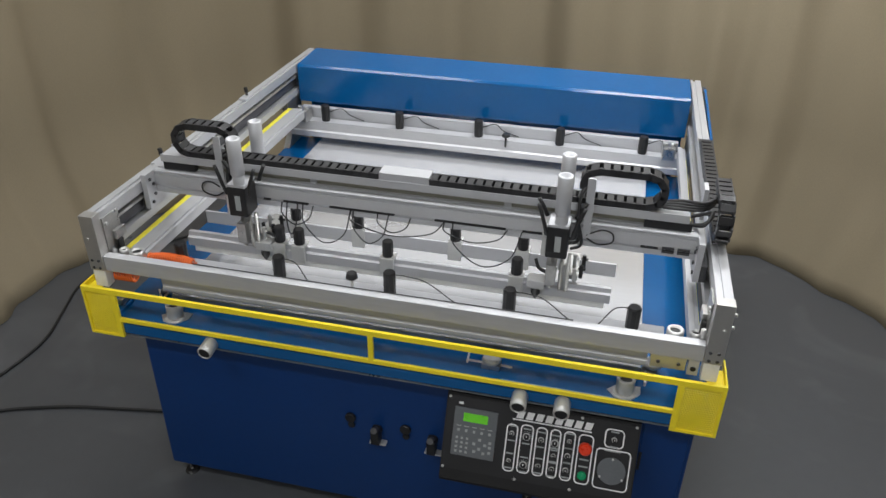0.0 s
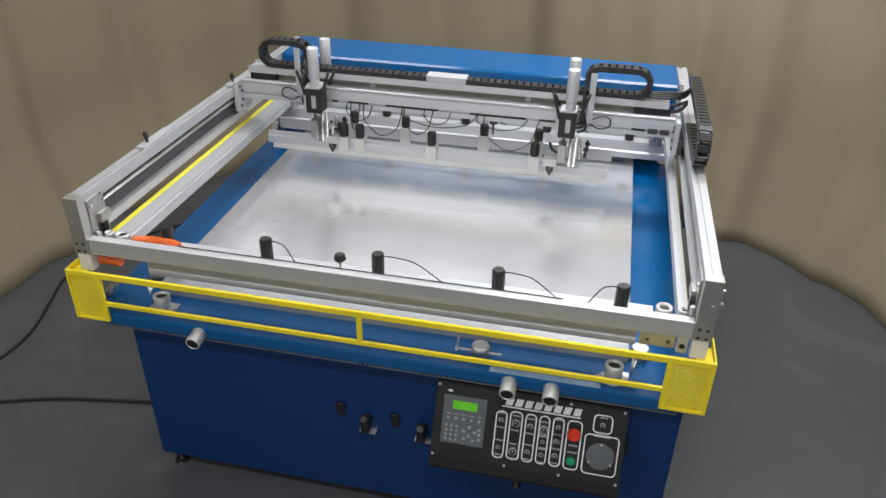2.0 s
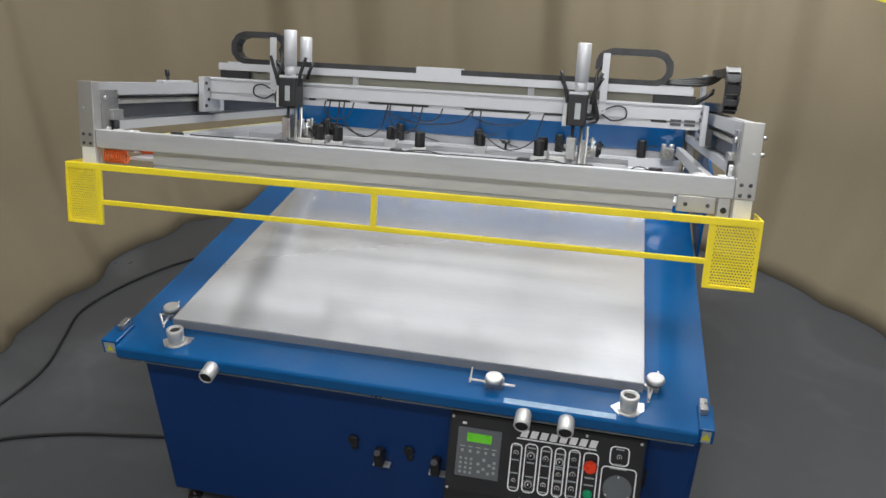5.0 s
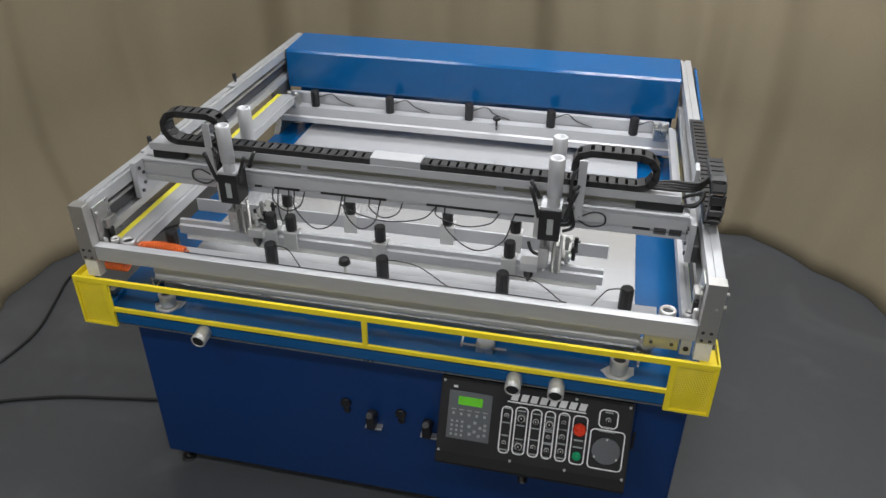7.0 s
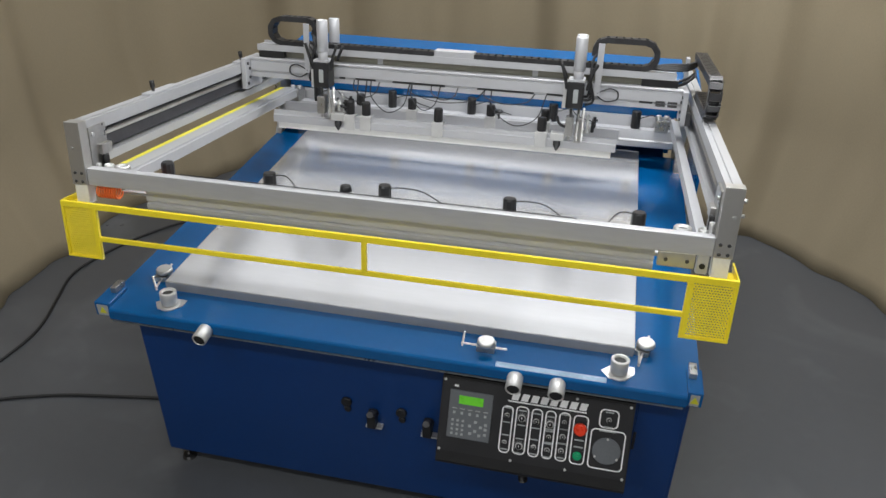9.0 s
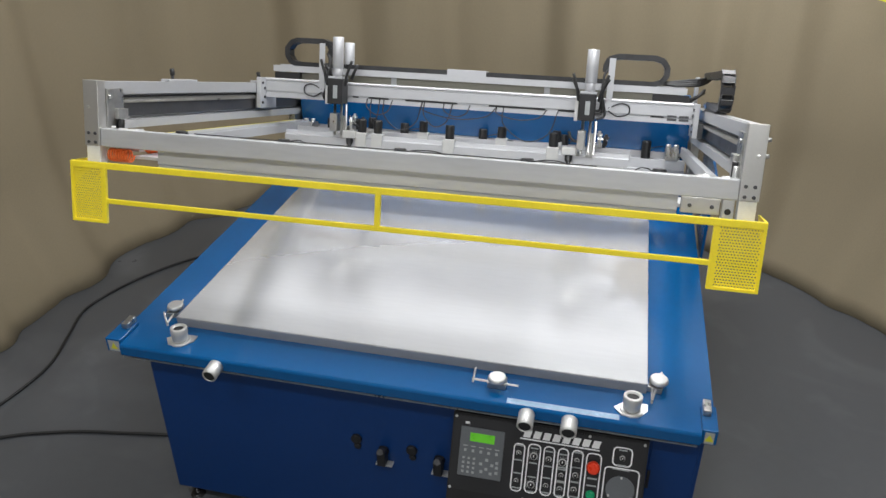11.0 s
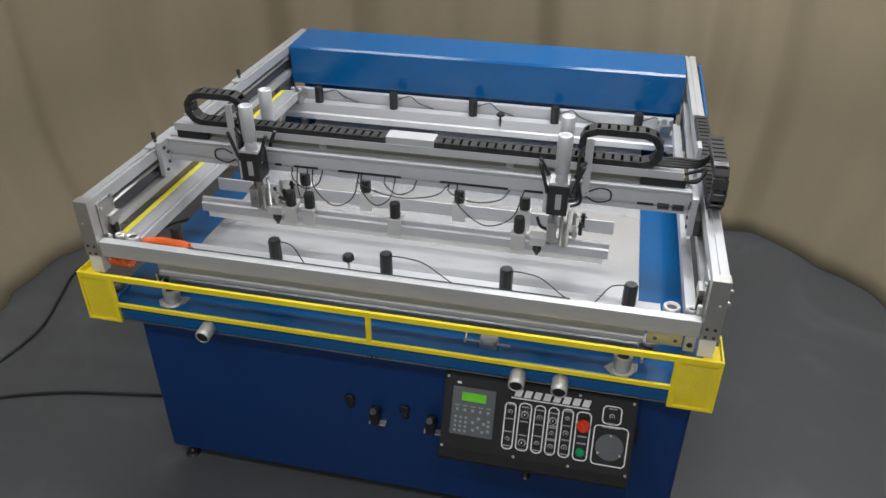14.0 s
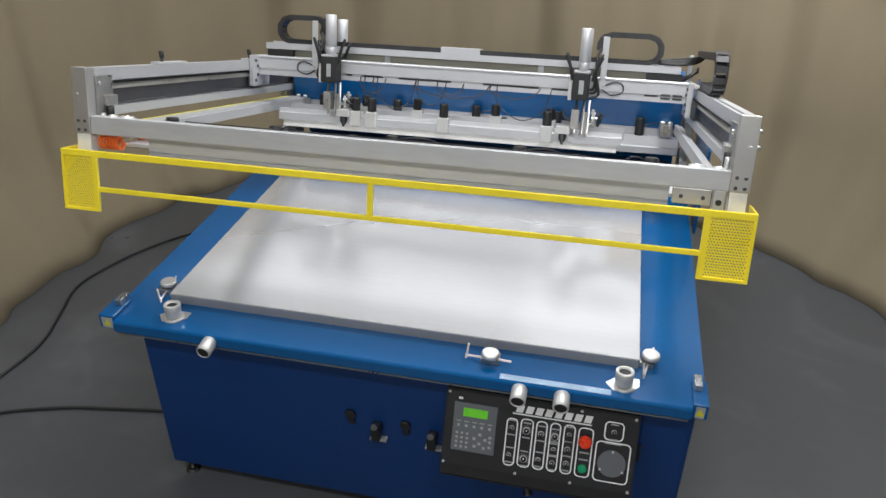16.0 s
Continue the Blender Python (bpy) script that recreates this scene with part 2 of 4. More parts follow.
# ---- the room ----
def build_room():
    bm = B()
    box(bm, -9, 9, -9, 9, -0.1, 0)
    solid("floor", bm, FLOOR, "sealed dark grey concrete floor with faint scuffs", "floor", kind="structure")
    bm = B()
    box(bm, -6, 6, -6, 6, 3.2, 3.3)
    solid("ceiling", bm, PLASTER, "pale plain ceiling board over the booth", "ceiling", kind="structure")
    for i, (x0, x1, y0, y1) in enumerate(((-6, 6, 5.9, 6), (-6, 6, -6, -5.9), (-6, -5.9, -5.9, 5.9), (5.9, 6, -5.9, 5.9))):
        bm = B()
        box(bm, x0, x1, y0, y1, 0, 3.2)
        solid("wall_%d" % (i + 1), bm, PLASTER, "plain pale wall behind the curtain", "wall", kind="structure")
    # Fittings added for the unseen lamps.
    for lx, ly, share in LAMPS:
        t = thing("added_ceiling_light", (lx, ly, 3.2), "added long white ceiling light fitting with a bright diffuser, out of view", "ceiling light", "ceiling lights")
        bm = B()
        box(bm, lx - 0.64, lx + 0.64, ly - 0.17, ly + 0.17, 3.16, 3.2, 0.004)
        part("housing", bm, WHITE, t)
        bm = B()
        box(bm, lx - 0.6, lx + 0.6, ly - 0.14, ly + 0.14, 3.145, 3.16)
        part("diffuser", bm, LAMPGLOW, t)
    # Glowing panels added out of view to brighten the bed's reflection.
    for lx, ly in SOFT_PANELS:
        t = thing("added_ceiling_panel", (lx, ly, 3.2), "added square glowing ceiling panel, unseen, brightening the bed's reflection", "ceiling light", "ceiling panels")
        bm = B()
        box(bm, lx - 0.69, lx + 0.69, ly - 0.64, ly + 0.64, 3.16, 3.2, 0.004)
        part("housing", bm, WHITE, t)
        bm = B()
        box(bm, lx - 0.67, lx + 0.67, ly - 0.62, ly + 0.62, 3.145, 3.16)
        part("diffuser", bm, SOFTGLOW, t)


CURTAIN_LINE = [(-2.55, -3.2), (-2.5, -1.6), (-2.5, -0.2), (-2.46, 0.65), (-2.41, 1.2), (-2.3, 1.95), (-1.8, 2.7), (-0.9, 3.0),
                (0.2, 2.95), (1.0, 2.7), (1.6, 2.47), (1.98, 2.14), (2.34, 1.6), (2.6, 0.85), (2.8, -0.2), (2.9, -1.6), (2.95, -3.2)]


def build_curtain():
    """Heavy cloth hung round the press, in soft uneven folds."""
    line = curve([(x, y, 0) for x, y in CURTAIN_LINE], 40)
    rng = random.Random(4)
    folds, s, at = [], 0.0, [0.0]
    for a, b in zip(line, line[1:]):
        s += (b - a).length
        at.append(s)
    c = 0.0
    while c < s:
        w = rng.uniform(0.16, 0.46)
        folds.append((c, w, rng.uniform(0.05, 0.2), rng.uniform(-0.06, 0.06)))
        c += w * rng.uniform(0.8, 1.25)
    bm = B()
    rows = 26
    grid = []
    for i, p in enumerate(line):
        d = (line[min(i + 1, len(line) - 1)] - line[max(i - 1, 0)]).normalized()
        nrm = Vector((d.y, -d.x, 0))
        col = []
        for k in range(rows):
            h = k / (rows - 1)
            off = 0.0
            for fc, w, amp, lean in folds:
                x = (at[i] - fc - lean * h) / w
                if abs(x) < 1:
                    off += amp * (0.68 - 0.1 * h) * 0.5 * (1 + math.cos(math.pi * x))
            off += 0.02 * noise.noise((at[i] * 2.2, h * 1.5, 0.3)) + 0.012 * noise.noise((at[i] * 7, h * 3, 1.7))
            off += 0.2 * max(0.0, 1 - h / 0.3) ** 1.6 - 0.2
            col.append(bm.verts.new((p.x + nrm.x * off, p.y + nrm.y * off, 0.004 + h * 2.3)))
        grid.append(col)
    for a, b in zip(grid, grid[1:]):
        for k in range(rows - 1):
            bm.faces.new((a[k], b[k], b[k + 1], a[k + 1])).smooth = True
    o = solid("curtain", bm, CURTAIN, "heavy khaki cloth curtain hanging in soft folds round the press", "curtain")
    m = o.modifiers.new("cloth", "SOLIDIFY")
    m.thickness = 0.004
    bm = B()
    tube(bm, [(p.x, p.y, 2.325) for p in line[::6]], 0.02, 8)
    solid("curtain_track", bm, ALU, "plain metal curtain track at the top of the curtain", "curtain track", kind="structure")
    sign = thing("hanging_sign", (1.9, 1.95, 1.72), "yellow-green and white printed sign on the curtain", "sign")
    d = Vector((0.55, -0.83, 0)).normalized()
    for nm, a, b, mt in (("yellow_field", 0.0, 0.19, SIGN_Y), ("white_field", 0.19, 0.36, SIGN_W)):
        bm = B()
        c0 = Vector((1.765, 2.07, 1.695))
        vs = []
        for dz in (0, 0.25):
            for q in (a, b):
                for th in (0, 0.004):
                    vs.append(bm.verts.new(c0 + d * q + Vector((-0.83, -0.55, 0)) * th + Vector((0, 0, dz - q * 0.02))))
        bmesh.ops.convex_hull(bm, input=bm.verts)
        part(nm, bm, mt, sign)


def build_cables():
    bm = B()
    tube(bm, curve([(-1.6, 1.9, 0.009), (-1.872, 1.663, 0.009), (-2.03, 1.438, 0.009), (-2.13, 1.2, 0.009), (-2.165, 1.0, 0.009), (-2.1, 0.78, 0.009), (-2.03, 0.55, 0.009),
                    (-2.03, 0.36, 0.009), (-2.08, 0.1, 0.009), (-2.2, -0.3, 0.009)], 10), 0.0075, 8)
    solid("power_cable", bm, RUBBER, "black rubber cable lying on the concrete floor", "cable", "floor cables")
    bm = B()
    tube(bm, curve([(-0.86, 0.25, 0.009), (-1.184, 0.205, 0.009), (-1.385, 0.17, 0.009), (-1.565, 0.137, 0.009), (-1.733, 0.087, 0.009), (-1.87, 0.032, 0.009), (-2.2, -0.14, 0.009)], 10), 0.0075, 8)
    solid("power_cable", bm, RUBBER, "black rubber cable running from under the cabinet across the floor", "cable", "floor cables")


# ---- the press table ----
ZT, ZB = 0.81, 0.847
TX0, TX1, TY0, TY1 = -1.016, 1.06, -0.161, 1.60


def panel_point(u, v, out=0.0):
    """A place on the sloping control panel: u across, v down, out from its face."""
    top, bot = Vector((0, -0.13, 0.718)), Vector((0, -0.238, 0.478))
    p = top.lerp(bot, v)
    nrm = Vector((0, -0.912, 0.41))
    return Vector((0.243 + 0.628 * u, p.y, p.z)) + nrm * out


def panel_slab(bm, u0, u1, v0, v1, thick, base=0.0):
    vs = [bm.verts.new(panel_point(u, v, o)) for o in (base, base + thick) for u, v in ((u0, v0), (u1, v0), (u1, v1), (u0, v1))]
    for q in ((0, 1, 2, 3), (4, 5, 6, 7), (0, 1, 5, 4), (1, 2, 6, 5), (2, 3, 7, 6), (3, 0, 4, 7)):
        bm.faces.new([vs[i] for i in q])
    bmesh.ops.recalc_face_normals(bm, faces=bm.faces)


def panel_outline(bm, u0, u1, v0, v1, w=0.0045, rad=0.016):
    """A raised rounded outline on the panel, w wide."""
    W, H = 0.628, 0.263
    loops = []
    for inset in (0, w):
        pts = []
        r = max(rad - inset, 0.003)
        x0, x1, y0, y1 = u0 * W + inset, u1 * W - inset, v0 * H + inset, v1 * H - inset
        for cx, cy, a0 in ((x1 - r, y0 + r, -90), (x1 - r, y1 - r, 0), (x0 + r, y1 - r, 90), (x0 + r, y0 + r, 180)):
            for k in range(5):
                a = radians(a0 + k * 22.5)
                pts.append(bm.verts.new(panel_point((cx + r * math.cos(a)) / W, (cy + r * math.sin(a)) / H, 0.0018)))
        loops.append(pts)
    n = len(loops[0])
    for i in range(n):
        bm.faces.new((loops[0][i], loops[0][(i + 1) % n], loops[1][(i + 1) % n], loops[1][i]))
    bmesh.ops.recalc_face_normals(bm, faces=bm.faces)


def build_panel():
    p = thing("control_panel", (0.557, -0.1, 0.47), "sloping black control panel with keypad, switches and red stop button", "control panel")
    bm = B()
    extrude_x(bm, [(-0.10, 0.722), (-0.128, 0.722), (-0.252, 0.449), (-0.246, 0.432), (-0.10, 0.44)], 0.24, 0.874)
    part("housing", bm, BLACK, p)
    bm = B()
    panel_slab(bm, 0.004, 0.996, 0.012, 0.985, 0.0012)
    part("face_film", bm, PANEL, p, "black printed panel film")
    bm = B()
    panel_slab(bm, 0.043, 0.277, 0.15, 0.79, 0.006)
    bmesh.ops.bevel(bm, geom=list(bm.edges), offset=0.002, segments=1, affect="EDGES")
    key = part("keypad", bm, GREYKEY, p, "grey membrane keypad")
    bm = B()
    panel_slab(bm, 0.095, 0.226, 0.215, 0.325, 0.001, 0.0062)
    part("display", bm, LCD, key, "green lit text display")
    bm = B()
    for i in range(5):
        u = 0.062 + i * 0.042
        panel_slab(bm, u, u + 0.026, 0.385, 0.397, 0.0006, 0.0062)
        panel_slab(bm, u + 0.006, u + 0.02, 0.43, 0.465, 0.0006, 0.0062)
    part("function_keys", bm, KEYPRINT, key)
    bm = B()
    for i in range(3):
        for j in range(4):
            panel_slab(bm, 0.064 + i * 0.028, 0.064 + i * 0.028 + 0.013, 0.535 + j * 0.06, 0.535 + j * 0.06 + 0.03, 0.0006, 0.0062)
    for u, v in ((0.195, 0.54), (0.225, 0.6), (0.165, 0.6), (0.195, 0.66), (0.25, 0.56), (0.25, 0.62), (0.25, 0.69), (0.17, 0.7), (0.22, 0.71)):
        panel_slab(bm, u - 0.008, u + 0.008, v - 0.018, v + 0.018, 0.0006, 0.0062)
    part("number_keys", bm, KEYPRINT, key)
    bm = B()
    panel_slab(bm, 0.062, 0.085, 0.085, 0.115, 0.002)
    part("maker_mark", bm, PRINT, p, "small white printed mark")
    # nameplate: slanted white bars over a rule
    for i in range(8):
        u = 0.368 + i * 0.0505
        bm = B()
        vs = [bm.verts.new(panel_point(a, b, o)) for o in (0.0012, 0.0022) for a, b in ((u + 0.012, 0.075), (u + 0.049, 0.075), (u + 0.039, 0.17), (u + 0.002, 0.17))]
        bmesh.ops.convex_hull(bm, input=bm.verts)
        part("nameplate_bar", bm, PRINT, p, "slanted white printed bar")
    bm = B()
    panel_slab(bm, 0.355, 0.765, 0.182, 0.2, 0.001, 0.0013)
    part("nameplate_rule", bm, PRINT, p)
    cols = [(0.328, 0.39, 0.255, 0.885), (0.402, 0.472, 0.235, 0.875), (0.484, 0.545, 0.235, 0.875), (0.557, 0.615, 0.23, 0.87),
            (0.628, 0.69, 0.225, 0.87), (0.703, 0.783, 0.23, 0.875), (0.832, 0.932, 0.1, 0.345), (0.798, 0.978, 0.36, 0.885)]
    for c in cols:
        bm = B()
        panel_outline(bm, *c)
        part("outline", bm, PRINT, p)
    rng = random.Random(7)
    knobs = [(0.358, 0.38, 0.009), (0.358, 0.74, 0.008), (0.437, 0.39, 0.013), (0.437, 0.76, 0.013), (0.514, 0.40, 0.010), (0.514, 0.74, 0.009),
             (0.586, 0.41, 0.013), (0.586, 0.575, 0.008), (0.586, 0.75, 0.009), (0.658, 0.355, 0.008), (0.658, 0.545, 0.010), (0.658, 0.73, 0.010), (0.882, 0.235, 0.009)]
    for u, v, r in knobs:
        bm = B()
        cyl(bm, panel_point(u, v, 0.001), panel_point(u, v, 0.005), r, 14, bevel=0.001)
        k = part("switch", bm, NICKEL, p, "small metal selector switch")
        bm = B()
        cyl(bm, panel_point(u, v, 0.0045), panel_point(u, v, 0.015), r * 0.74, 12, r * 0.62, 0.001)
        part("switch_knob", bm, BLACK, k, "black turning knob")
        bm = B()
        panel_slab(bm, u - 0.0022, u + 0.0022, v - r * 2.2, v - r * 0.2, 0.0006, 0.0152)
        part("pointer_line", bm, PRINT, k)
        bm = B()
        panel_slab(bm, u - 0.021, u + 0.021, v - 0.105, v - 0.088, 0.0006, 0.0013)
        part("caption_bar", bm, KEYPRINT, p, "unreadable caption as a pale bar")
        bm = B()
        panel_slab(bm, u - 0.021, u + 0.021, v + 0.085, v + 0.102, 0.0006, 0.0013)
        if r > 0.012:
            for a in range(-130, 131, 26):
                ca, sa = math.cos(radians(a - 90)), math.sin(radians(a - 90))
                panel_slab(bm, u + ca * 0.027 - 0.0015, u + ca * 0.027 + 0.0015, v + sa * 0.063 - 0.006, v + sa * 0.063 + 0.006, 0.0006, 0.0013)
        part("caption_bar", bm, KEYPRINT, p, "unreadable caption as a pale bar")
    bm = B()
    cyl(bm, panel_point(0.743, 0.395, 0.001), panel_point(0.743, 0.395, 0.012), 0.013, 20)
    cyl(bm, panel_point(0.743, 0.395, 0.012), panel_point(0.743, 0.395, 0.03), 0.0225, 24, 0.02, bevel=0.004)
    part("stop_button", bm, RED, p, "red mushroom stop button")
    bm = B()
    cyl(bm, panel_point(0.743, 0.755, 0.001), panel_point(0.743, 0.755, 0.012), 0.015, 20, bevel=0.003)
    part("start_button", bm, GREEN, p, "green start button")
    for u0, u1, v0, v1 in ((0.72, 0.768, 0.545, 0.565), (0.72, 0.768, 0.635, 0.655), (0.84, 0.925, 0.378, 0.392)):
        bm = B()
        panel_slab(bm, u0, u1, v0, v1, 0.0006, 0.0013)
        part("caption_bar", bm, KEYPRINT, p)
    bm = B()
    cyl(bm, panel_point(0.888, 0.635, 0.001), panel_point(0.888, 0.635, 0.006), 0.046, 32, bevel=0.002)
    disc = part("sounder_cover", bm, GREYKEY, p, "round dark grey cover plate")
    for u, v in ((0.888, 0.48), (0.832, 0.72), (0.945, 0.72)):
        bm = B()
        cyl(bm, panel_point(u, v, 0.006), panel_point(u, v, 0.008), 0.004, 8)
        part("screw", bm, NICKEL, disc)
    for u, v in ((0.012, 0.035), (0.985, 0.035), (0.71, 0.03), (0.01, 0.97), (0.4, 0.97), (0.69, 0.97), (0.985, 0.97)):
        bm = B()
        cyl(bm, panel_point(u, v, 0.0), panel_point(u, v, 0.004), 0.005, 10, bevel=0.001)
        part("screw", bm, NICKEL, p)
    bm = B()
    box(bm, 0.50, 0.56, -0.205, -0.17, 0.40, 0.44, 0.004)
    cyl(bm, (0.535, -0.19, 0.40), (0.54, -0.195, 0.355), 0.016, 12)
    part("cable_gland", bm, BLACK, p)
    bm = B()
    cyl(bm, (0.56, -0.195, 0.425), (0.575, -0.2, 0.418), 0.008, 10)
    part("gland_nut", bm, CHROME, p)


def build_table():
    t = thing("press_base", (0.05, 0.75, 0), "dark blue steel screen press cabinet with gloss blue table top", "printing press")
    bm = B()
    box(bm, -0.916, 1.043, -0.10, 1.56, 0.07, 0.768, 0.006)
    cab = part("cabinet_body", bm, BLUE_CAB, t, "dark blue painted sheet steel cabinet")
    bm = B()
    box(bm, -0.87, 1.01, -0.06, 1.52, 0.03, 0.076)
    part("plinth", bm, BLACK, t)
    for x in (-0.86, 1.0):
        for y in (-0.065, 1.5):
            bm = B()
            cyl(bm, (x, y, 0), (x, y, 0.012), 0.03, 16, 0.024)
            cyl(bm, (x, y, 0.012), (x, y, 0.078), 0.01, 10)
            part("levelling_foot", bm, BLACK, t)
    bm = B()
    box(bm, 0.885, 1.03, -0.1045, -0.098, 0.11, 0.735, 0.002)
    door = part("end_door", bm, BLUE_CAB, t, "narrow blue access door")
    bm = B()
    box(bm, 0.885, 0.895, -0.108, -0.104, 0.5, 0.58, 0.001)
    part("door_latch", bm, BLACK, door)
    # table top: a tray with turned-down lip and rounded nose
    bm = B()
    poly = [(TY0, ZT - 0.008), (TY0 + 0.003, ZT - 0.003), (TY0 + 0.009, ZT), (-0.03, ZT), (-0.03, ZT - 0.045), (TY0 + 0.004, ZT - 0.045), (TY0, ZT - 0.041)]
    extrude_x(bm, poly, -0.978, 1.018)
    box(bm, TX0, TX1, -0.03, TY1, ZT - 0.04, ZT)
    part("table_top", bm, BLUE, t, "gloss blue painted table top with rounded lip")
    bm = B()
    box(bm, -0.97, 1.01, TY0 - 0.0015, TY0 + 0.004, ZT - 0.0495, ZT - 0.0455)
    part("lip_trim", bm, STEEL, t, "thin bright trim line below the lip")
    bm = B()
    box(bm, -0.838, 0.852, 0.0, 1.56, ZT, ZB, 0.0025)
    bed = part("print_bed", bm, BED, t, "brushed aluminium vacuum bed plate")
    # Strip added over the front face to darken it and hide the blue reflection.
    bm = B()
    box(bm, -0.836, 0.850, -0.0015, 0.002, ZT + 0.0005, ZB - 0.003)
    part("bed_edge", bm, EDGE, bed, "thin added strip giving the bed's front face its darker tone")
    # rear housing
    bm = B()
    poly = [(1.592, 1.021), (1.592, 1.205), (1.600, 1.216), (1.86, 1.228), (1.868, 1.22), (1.868, 0.77), (1.74, 0.77), (1.74, 1.021)]
    extrude_x(bm, poly, -0.978, 1.006)
    part("rear_beam", bm, BLUE, t, "long blue steel hinge housing")
    bm = B()
    box(bm, -0.95, 0.98, 1.55, 1.745, 0.075, 0.79)
    part("rear_cabinet", bm, BLUE_CAB, t)
    # registration cups near the front corners
    for x, y in ((-0.778, -0.085), (0.806, -0.093)):
        bm = B()
        cyl(bm, (x, y, ZT), (x, y, ZT + 0.006), 0.04, 24, 0.036, bevel=0.001)
        cyl(bm, (x, y, ZT + 0.005), (x, y + 0.004, ZT + 0.056), 0.027, 24, 0.030, 0.002, hollow=0.021)
        c = part("locating_cup", bm, NICKEL, t, "turned nickel locating cup")
        # Black disc added for the dark shade inside the cup's bore.
        bm = B()
        cyl(bm, (x, y + 0.002, ZT + 0.034), (x, y + 0.0035, ZT + 0.049), 0.0195, 18)
        part("cup_bore_shade", bm, BLACK, c)
        bm = B()
        vs = [bm.verts.new((x + a, y + b, ZT + h)) for h in (0.0005, 0.0035) for a, b in ((-0.055, -0.0), (-0.02, 0.035), (0.05, 0.035), (0.05, 0.0), (0.02, -0.036), (-0.03, -0.034))]
        bmesh.ops.convex_hull(bm, input=bm.verts)
        part("cup_flange", bm, CHROME, c)
    # quick clamps
    for x, y, ang in ((0.372, -0.075, 0), (0.888, 0.035, 80), (-0.882, 0.07, 100)):
        m = Matrix.Translation((x, y, 0)) @ Matrix.Rotation(radians(ang), 4, "Z")
        bm = B()
        box(bm, -0.03, 0.03, -0.016, 0.03, ZT, ZT + 0.02, 0.002)
        cyl(bm, (0, 0, ZT + 0.018), (0, 0, ZT + 0.026), 0.012, 14)
        bmesh.ops.transform(bm, matrix=m, verts=bm.verts)
        c = part("bed_clamp", bm, STEEL, t, "bright steel bed clamp")
        bm = B()
        cyl(bm, (0, 0, ZT + 0.026), (0, 0, ZT + 0.042), 0.031, 22, 0.029, 0.003)
        bmesh.ops.transform(bm, matrix=m, verts=bm.verts)
        part("clamp_knob", bm, NICKEL, c)
        bm = B()
        cyl(bm, (-0.085, 0.005, ZT + 0.012), (0.07, 0.0, ZT + 0.014), 0.0035, 8)
        cyl(bm, (-0.082, 0.005, ZT - 0.0), (-0.075, 0.012, ZT + 0.055), 0.0035, 8)
        bmesh.ops.transform(bm, matrix=m, verts=bm.verts)
        part("clamp_rod", bm, CHROME, c)
    # palm buttons on the lip
    for x in (-0.602, 0.484, 0.62):
        bm = B()
        cyl(bm, (x, TY0 + 0.006, 0.786), (x, TY0 - 0.055, 0.7805), 0.0262, 26, 0.0262, 0.004, hollow=0.0215)
        k = part("palm_button", bm, NICKEL, t, "satin metal guarded push button")
        bm = B()
        cyl(bm, (x, TY0 - 0.024, 0.7835), (x, TY0 - 0.054, 0.7806), 0.0208, 20, 0.0202, 0.003)
        part("button_cap", bm, BLACK, k)
    # corner lugs
    for sx, x0, x1, y0 in ((-1, -1.042, -0.9785, -0.146), (1, 1.0185, 1.066, -0.149)):
        bm = B()
        box(bm, x0, x1, y0, -0.0305, ZT - 0.044, ZT + 0.012, 0.004)
        lug = part("corner_lug", bm, BLUE, t, "raised blue corner block")
        bm = B()
        xm = (x0 + x1) / 2 - sx * 0.008
        box(bm, xm - 0.012, xm + 0.012, y0 + 0.065, y0 + 0.122, ZT + 0.012, ZT + 0.034, 0.003)
        part("latch_block", bm, STEEL, lug)
        bm = B()
        box(bm, x0 + 0.01, x1 - 0.01, y0 - 0.0012, y0, ZT - 0.04, ZT + 0.004)
        part("warning_label", bm, KEYPRINT, lug, "small yellow and white warning label")
        bm = B()
        cx, cz = (x0 + x1) / 2, ZT - 0.018
        vs = [bm.verts.new((cx + a, y0 - b, cz + c)) for b in (0.0012, 0.002) for a, c in ((-0.014, -0.012), (0.014, -0.012), (0, 0.015))]
        bmesh.ops.convex_hull(bm, input=bm.verts)
        part("warning_mark", bm, SIGN_Y, lug, "yellow warning triangle")
    # clear tape on the front edge
    bm = B()
    box(bm, 0.415, 0.77, -0.15, -0.125, ZT, ZT + 0.0008)
    part("edge_tape", bm, TAPE, t, "strip of bright tape on the table edge")
    # pneumatic fittings let into the cabinet front
    for x, z, plug in ((-0.125, 0.498, 0), (-0.025, 0.462, 1), (0.081, 0.487, 0), (0.182, 0.462, 1)):
        bm = B()
        cyl(bm, (x, -0.098, z), (x, -0.112, z), 0.02, 16, bevel=0.002)
        cyl(bm, (x + 0.002, -0.098, z - 0.035), (x + 0.002, -0.108, z - 0.035), 0.013, 14, bevel=0.002)
        f = part("port", bm, BLACK, t, "black round connection port")
        if plug:
            bm = B()
            box(bm, x - 0.016, x + 0.016, -0.14, -0.1, z - 0.045, z + 0.02, 0.005)
            part("plug", bm, BLACK, f)
            bm = B()
            cyl(bm, (x, -0.118, z + 0.012), (x, -0.145, z + 0.03), 0.012, 12)
            part("plug_collar", bm, DARK, f)
            bm = B()
            box(bm, x - 0.026, x + 0.036, -0.125, -0.1, z - 0.056, z - 0.048, 0.001)
            part("plug_shelf", bm, NICKEL, f)
    for x0, x1 in ((1.0765, 1.088),):
        bm = B()
